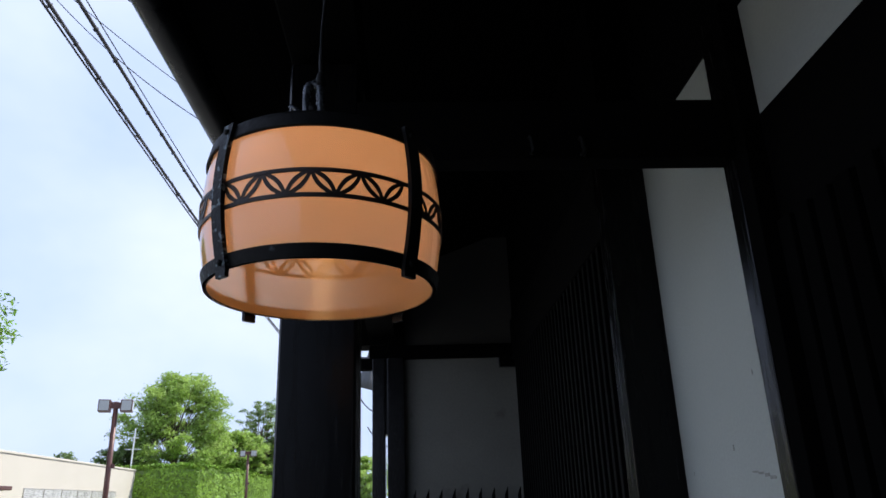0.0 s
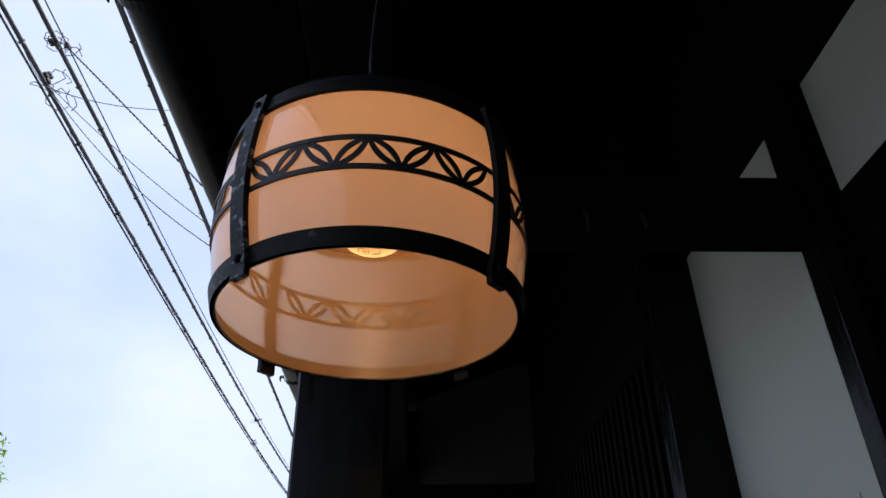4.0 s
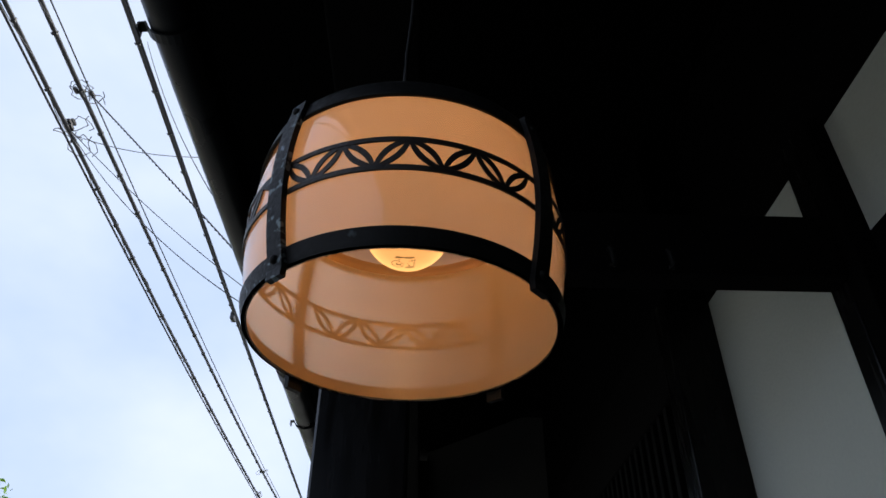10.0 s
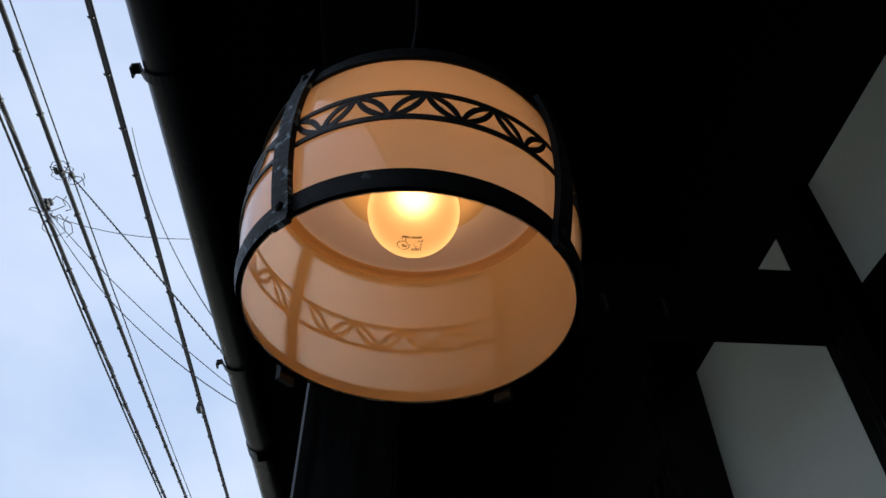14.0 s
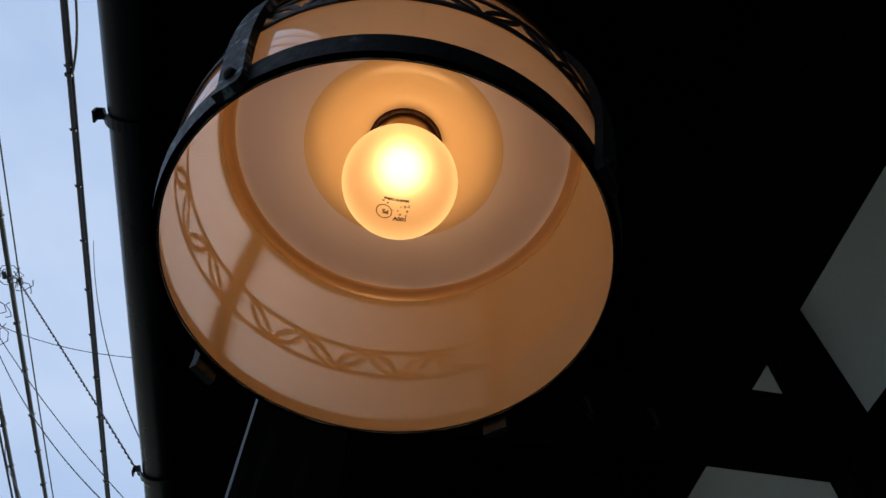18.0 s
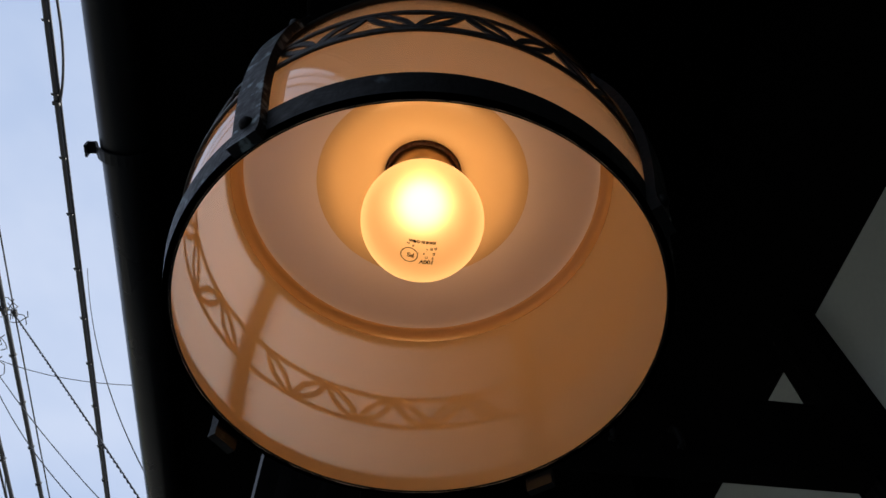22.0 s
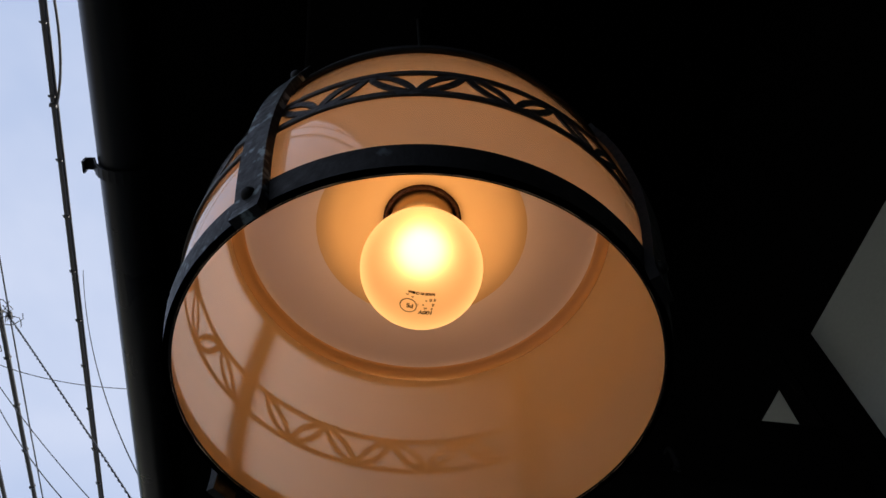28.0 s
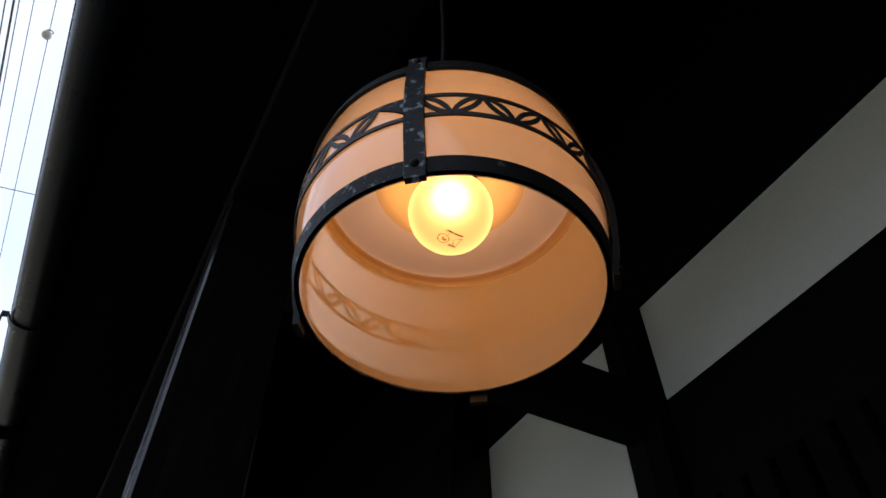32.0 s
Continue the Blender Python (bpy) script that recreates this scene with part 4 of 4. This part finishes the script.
# ---- street furniture ----
def street_lamp(at, height, turn):
    ob = thing("street_lamp", "brown steel lamp post with two square floodlights", "street lamp", at, "lamp posts")
    ob.rotation_euler = (0, 0, radians(turn))
    part("post", tube([(0, 0, 0), (0, 0, height)], 0.075, 14, radii=[0.085, 0.07]), M_POLE, ob, smooth=True)
    part("foot", lathe([(0.0, 0.0), (0.18, 0.0), (0.18, 0.03), (0.1, 0.06), (0.0, 0.06)], 20), M_POLE, ob)
    part("crossarm", box(-0.2, 0.2, -0.07, 0.07, height - 0.2, height - 0.02, 0.01), M_POLE, ob)
    for s in (-1, 1):
        x0, x1 = sorted((s * 0.14, s * 0.47))
        head = part("floodlight", box(x0, x1, -0.18, 0.18, height - 0.3, height + 0.05, 0.02), M_POLE, ob, "square floodlight head")
        part("lens", box(x0 + 0.03, x1 - 0.03, -0.186, -0.17, height - 0.27, height + 0.02, 0.004), M_LENS, head, "pale frosted lens")
        xe = s * 0.473
        part("lens", box(min(xe, xe - s * 0.012), max(xe, xe - s * 0.012), -0.15, 0.15, height - 0.27, height + 0.02, 0.003), M_LENS, head, "pale frosted lens")
    for z in (height * 0.62,):
        part("junction_box", box(0.06, 0.16, -0.05, 0.05, z - 0.12, z, 0.01), M_POLE, ob)
    return ob


street_lamp((-8.7, 20.6, 0.0), 4.68, 14)
street_lamp((-9.65, 42.5, 0.0), 4.6, 10)

# far building along the forecourt
hall = thing("low_building", "low cream rendered building with a band of windows", "building", (-17.6, 47.0, 0.0))
hall.rotation_euler = (0, 0, radians(5.5))
BH = 3.86
part("wall", box(-14, 0, -36, 0, 0.0, BH, 0.0), M_WALL, hall)
part("coping", box(-14.05, 0.05, -36.05, 0.05, BH, BH + 0.1, 0.02), M_ROOFEDGE, hall)
for k in range(6):
    y = -16.9 + 2.1 * k
    win = part("window", box(-0.1, 0.03, y, y + 2.06, 1.3, 2.6, 0.01), M_FRAME, hall, "aluminium window with pale blinds")
    part("pane", box(0.0, 0.036, y + 0.05, y + 1.0, 1.36, 2.55, 0.0), M_GLASS, win)
    part("pane", box(0.0, 0.036, y + 1.04, y + 2.01, 1.36, 2.55, 0.0), M_GLASS, win)
part("canopy", box(0, 0.7, -24.0, -19.6, 2.45, 2.6, 0.03), M_POLE, hall, "dark canopy over the entrance")
mast = thing("aerial", "thin white aerial mast on the roof", "aerial", (-17.9, 46.4, BH + 0.05))
part("pole", tube([(0, 0, 0), (0.05, 0, 2.6)], 0.045, 8), M_WHITE, mast)
for z, w in ((1.3, 0.5), (2.0, 0.3)):
    part("arm", tube([(-w, 0, z), (w, 0, z)], 0.025, 6), M_WHITE, mast)


# ---- plants ----
def leaves(centres, radius, count, size, rnd, flat=0.75):
    """Many small folded leaves scattered through clumps."""
    verts, faces = [], []
    for i in range(count):
        c, cr = centres[rnd.randrange(len(centres))]
        d = Vector((rnd.gauss(0, 1), rnd.gauss(0, 1), rnd.gauss(0, 1))).normalized()
        q = d * cr * (0.35 + 0.85 * rnd.random())
        p = Vector(c) + Vector((q.x * 1.15, q.y * 1.15, q.z * 0.6))
        s = size * rnd.uniform(0.6, 1.4)
        u = Vector((rnd.gauss(0, 1), rnd.gauss(0, 1), rnd.gauss(0, 0.6))).normalized()
        w = u.cross(Vector((rnd.gauss(0, 0.5), rnd.gauss(0, 0.5), 1))).normalized()
        k = len(verts)
        verts += [p - u * s, p + w * s * 0.45, p + u * s, p - w * s * 0.45 + Vector((0, 0, 0.15 * s))]
        faces += [(k, k + 1, k + 2), (k, k + 2, k + 3)]
    return verts, faces


def tree(label, at, height, spread, seed, count, size, mat, base=0.3, dense=1.0, group="trees"):
    rnd = random.Random(seed)
    ob = thing("tree", label, "tree", at, group)
    bm = bmesh.new()
    top = height * 0.55
    trunk = [(rnd.uniform(-0.1, 0.1) * i, rnd.uniform(-0.1, 0.1) * i, top * i / 6) for i in range(7)]
    tube(trunk, 0.2, 9, bm=bm, radii=[height * 0.026 * (1 - 0.1 * i) for i in range(7)])
    part("trunk", bm, M_BARK, ob, smooth=True)
    clumps = []
    bm = bmesh.new()
    n = int(80 * dense)
    for k in range(n):
        f = (k + 0.5) / n
        h = height * (base + (0.97 - base) * f)
        u = (h / height - base) / (1 - base)
        reach = spread * (0.3 + 0.75 * math.sin(math.pi * min(0.12 + 0.8 * u, 1))) * rnd.uniform(0.3, 1.0) ** 0.7 * (1.0 if u < 0.92 else 0.6)
        a = k * 2.399 + rnd.uniform(-0.4, 0.4)
        tip = Vector((reach * math.cos(a), reach * math.sin(a), h))
        root = Vector(trunk[min(6, max(1, int(6 * (h * 0.6) / top)))])
        mid = root.lerp(tip, 0.55) + Vector((0, 0, 0.06 * height * rnd.uniform(-0.3, 1)))
        r0 = height * 0.0026
        tube([root, mid, tip], r0, 5, bm=bm, radii=[r0 * 1.5, r0, r0 * 0.35])
        cr = spread * rnd.uniform(0.12, 0.22)
        clumps.append((tip, cr))
        clumps.append((mid.lerp(tip, 0.55) + Vector((rnd.uniform(-1, 1), rnd.uniform(-1, 1), rnd.uniform(-0.5, 1))) * cr * 0.6, cr * 0.8))
    part("branchwork", bm, M_BARK, ob, smooth=True)
    verts, faces = leaves(clumps, 1, count, size, rnd)
    me = bpy.data.meshes.new("crown")
    me.from_pydata([tuple(v) for v in verts], [], faces)
    me.materials.append(mat)
    crown = new("crown", me)
    crown.parent = ob
    return ob


tree("broad green tree in full leaf on the forecourt", (-20.2, 62.0, 0), 12.9, 4.7, 11, 62000, 0.13, M_LEAF, 0.16, 1.6)
tree("tall green street tree in full leaf", (-16.95, 19.2, 0), 9.3, 4.4, 12, 150000, 0.088, M_LEAF_STREET, 0.42, 1.9)
tree("smaller leafy tree behind the hedge", (-16.6, 68.0, 0), 8.2, 3.0, 13, 24000, 0.16, M_LEAF, 0.48)
tree("thin-crowned pine behind the others", (-15.6, 76.0, 0), 12.3, 2.6, 14, 7000, 0.14, M_LEAF2, 0.6, 0.6)
tree("dark evergreen tree beside the building", (-23.6, 60.0, 0), 6.5, 2.6, 15, 16000, 0.16, M_LEAF2, 0.1)
tree("leafy tree behind the hedge", (-14.2, 78.0, 0), 7.9, 3.4, 16, 24000, 0.17, M_LEAF, 0.5)
tree("dark bushy tree beyond the roof", (-33.2, 70.0, 0), 7.0, 1.7, 17, 7000, 0.14, M_LEAF2, 0.2)
tree("leafy tree down the street", (-3.6, 52.0, 0), 4.6, 3.0, 18, 9000, 0.17, M_LEAF, 0.05)


def hedge(label, x0, x1, y0, y1, h, seed, count, size, mat=M_HEDGE):
    """A clipped hedge: a dense dark core under a skin of small leaves."""
    rnd = random.Random(seed)
    ob = thing("hedge", label, "hedge", ((x0 + x1) / 2, (y0 + y1) / 2, 0), "hedges")
    lx, ly = (x1 - x0) / 2, (y1 - y0) / 2
    part("inner_growth", box(-lx + 0.25, lx - 0.25, -ly + 0.25, ly - 0.25, 0.0, h - 0.25, 0.1), M_LEAF2, ob)
    verts, faces = [], []
    areas = [2 * lx * h, 2 * lx * h, 2 * ly * h, 2 * ly * h, 4 * lx * ly]
    for i in range(count):
        side = rnd.choices(range(5), areas)[0]
        x, y, z = rnd.uniform(-lx, lx), rnd.uniform(-ly, ly), rnd.uniform(0.05, h)
        if side == 0: y = -ly
        elif side == 1: y = ly
        elif side == 2: x = -lx
        elif side == 3: x = lx
        else: z = h
        bumpy = 0.22 * noise.noise((x * 0.8, y * 0.8, z * 0.8 + seed)) + 0.12 * noise.noise((x * 3, y * 3, z * 3))
        n = Vector(((-1 if side == 2 else 1 if side == 3 else 0), (-1 if side == 0 else 1 if side == 1 else 0), 1 if side == 4 else 0))
        edge = 0.35 * max(0, z / h - 0.86) / 0.14
        p = Vector((x, y, z)) + n * (bumpy + rnd.uniform(-0.12, 0.08)) - (n * edge if side < 4 else Vector((0, 0, 0)))
        s = size * rnd.uniform(0.6, 1.5)
        out = (n + Vector((rnd.gauss(0, 1), rnd.gauss(0, 1), rnd.gauss(0, 1))) * 0.24).normalized()
        u = out.cross(Vector((rnd.gauss(0, 1), rnd.gauss(0, 1), rnd.gauss(0, 1)))).normalized()
        w = out.cross(u)
        k = len(verts)
        verts += [p - u * s, p + w * s * 0.5, p + u * s, p - w * s * 0.5]
        faces += [(k, k + 1, k + 2), (k, k + 2, k + 3)]
    me = bpy.data.meshes.new("foliage")
    me.from_pydata([tuple(v) for v in verts], [], faces)
    me.materials.append(mat)
    o = new("foliage", me)
    o.parent = ob
    return ob


tall = hedge("tall clipped green hedge round the forecourt", -20.7, -14.2, 46.2, 95.0, 4.15, 21, 190000, 0.085)
tall.rotation_euler = (0, 0, radians(1.4))
low = hedge("low clipped hedge before the building", -17.0, -15.9, 25.0, 46.8, 1.62, 22, 22000, 0.055)
low.rotation_euler = (0, 0, radians(5.5))

# car parked by the hedge
car = thing("parked_car", "dark sport utility car with tinted windows", "car", (-8.4, 38.3, 0.0))
car.rotation_euler = (0, 0, radians(8))
bm = bmesh.new()
rows = []
for y, wid, z0, z1 in ((-2.1, 0.78, 0.45, 0.95), (-2.0, 0.86, 0.3, 1.05), (2.0, 0.86, 0.3, 1.05), (2.15, 0.78, 0.45, 0.9)):
    rows.append([bm.verts.new(p) for p in ((-wid, y, z0), (wid, y, z0), (wid, y, z1), (-wid, y, z1))])
for p, q in zip(rows, rows[1:]):
    loft(bm, p, q)
bm.faces.new(rows[0][::-1])
bm.faces.new(rows[-1])
bmesh.ops.bevel(bm, geom=bm.edges[:], offset=0.06, segments=2, affect="EDGES")
part("body", bm, M_CARPAINT, car, smooth=False)
bm = bmesh.new()
rows = [[bm.verts.new(p) for p in ((-w, -1.95 + d, z), (w, -1.95 + d, z), (w, 1.0 - 1.5 * d, z), (-w, 1.0 - 1.5 * d, z))] for w, d, z in ((0.82, 0.0, 1.0), (0.66, 0.28, 1.6))]
loft(bm, rows[0], rows[1])
bm.faces.new(rows[1])
bmesh.ops.bevel(bm, geom=bm.edges[:], offset=0.04, segments=2, affect="EDGES")
part("cabin_glass", bm, M_CARGLASS, car, "tinted windows")
part("roof_panel", box(-0.66, 0.66, -1.66, 0.55, 1.6, 1.7, 0.03), M_WHITE, car, "pale car roof")
for s in (-1, 1):
    for y in (-1.35, 1.35):
        bm = lathe([(0.0, -0.11), (0.22, -0.11), (0.33, -0.09), (0.34, 0.0), (0.33, 0.09), (0.22, 0.11), (0.0, 0.11)], 28)
        bmesh.ops.rotate(bm, verts=bm.verts[:], cent=(0, 0, 0), matrix=Matrix.Rotation(radians(90), 3, "Y"))
        bmesh.ops.translate(bm, verts=bm.verts[:], vec=(s * 0.8, y, 0.34))
        part("wheel", bm, M_TYRE, car, smooth=True)
    part("tail_light", box(s * 0.74 - 0.06, s * 0.74 + 0.06, -2.12, -2.04, 0.8, 1.05, 0.01), M_RED, car)

# utility pole with loudspeaker, seen past the column
pole = thing("utility_pole", "concrete utility pole with boxes and straps", "utility pole", (-1.05, 13.1, 0.0))
part("shaft", tube([(0, 0, 0), (0, 0, 6.2), (0, 0, 12.6)], 0.12, 14, radii=[0.1, 0.075, 0.06]), M_OLDPOLE, pole, smooth=True)
part("switch_box", box(-0.16, 0.06, -0.28, -0.1, 3.02, 3.36, 0.01), M_WHITE, pole, "pale grey metal box")
part("strap", lathe([(0.14, 3.9), (0.15, 3.9), (0.15, 3.96), (0.14, 3.96)], 20, True), M_WIRE, pole)
part("tape", box(0.06, 0.11, -0.1, 0.02, 3.45, 3.72, 0.004), M_RED, pole, "red tag")
part("crossarm", box(-0.6, 0.6, -0.1, -0.02, 4.3, 4.38, 0.01), M_WIRE, pole)
horn = thing("horn_loudspeaker", "grey horn loudspeaker fixed to the pole", "loudspeaker", (-0.77, 12.85, 3.93))
bm = lathe([(0.03, 0.32), (0.05, 0.3), (0.07, 0.15), (0.11, 0.02), (0.185, -0.14), (0.175, -0.145), (0.1, 0.01), (0.03, 0.1)], 32)
part("horn", bm, M_HORN, horn, smooth=True)
part("driver", lathe([(0.0, 0.45), (0.07, 0.45), (0.08, 0.43), (0.08, 0.3), (0.0, 0.3)], 24), M_HORN, horn, smooth=True)
part("bracket", box(-0.16, -0.03, 0.02, 0.3, 0.2, 0.24, 0.005), M_WIRE, horn)
horn.rotation_euler = (radians(8), radians(17), 0)
horn.scale = (1.35, 1.35, 1.35)
for k, (dx, z0, z1) in enumerate(((0.12, 3.6, 3.2), (0.3, 3.0, 2.6))):
    ob = thing("pole_wire", "slack grey wire beside the pole", "wire", (0, 0, 0), "pole wires")
    part("strand", tube(sag((-1.05 + dx, 12.9, z0), (-0.45 + dx, 12.2, z1), 0.15, 12), 0.012, 6), M_CABLE, ob, smooth=True)
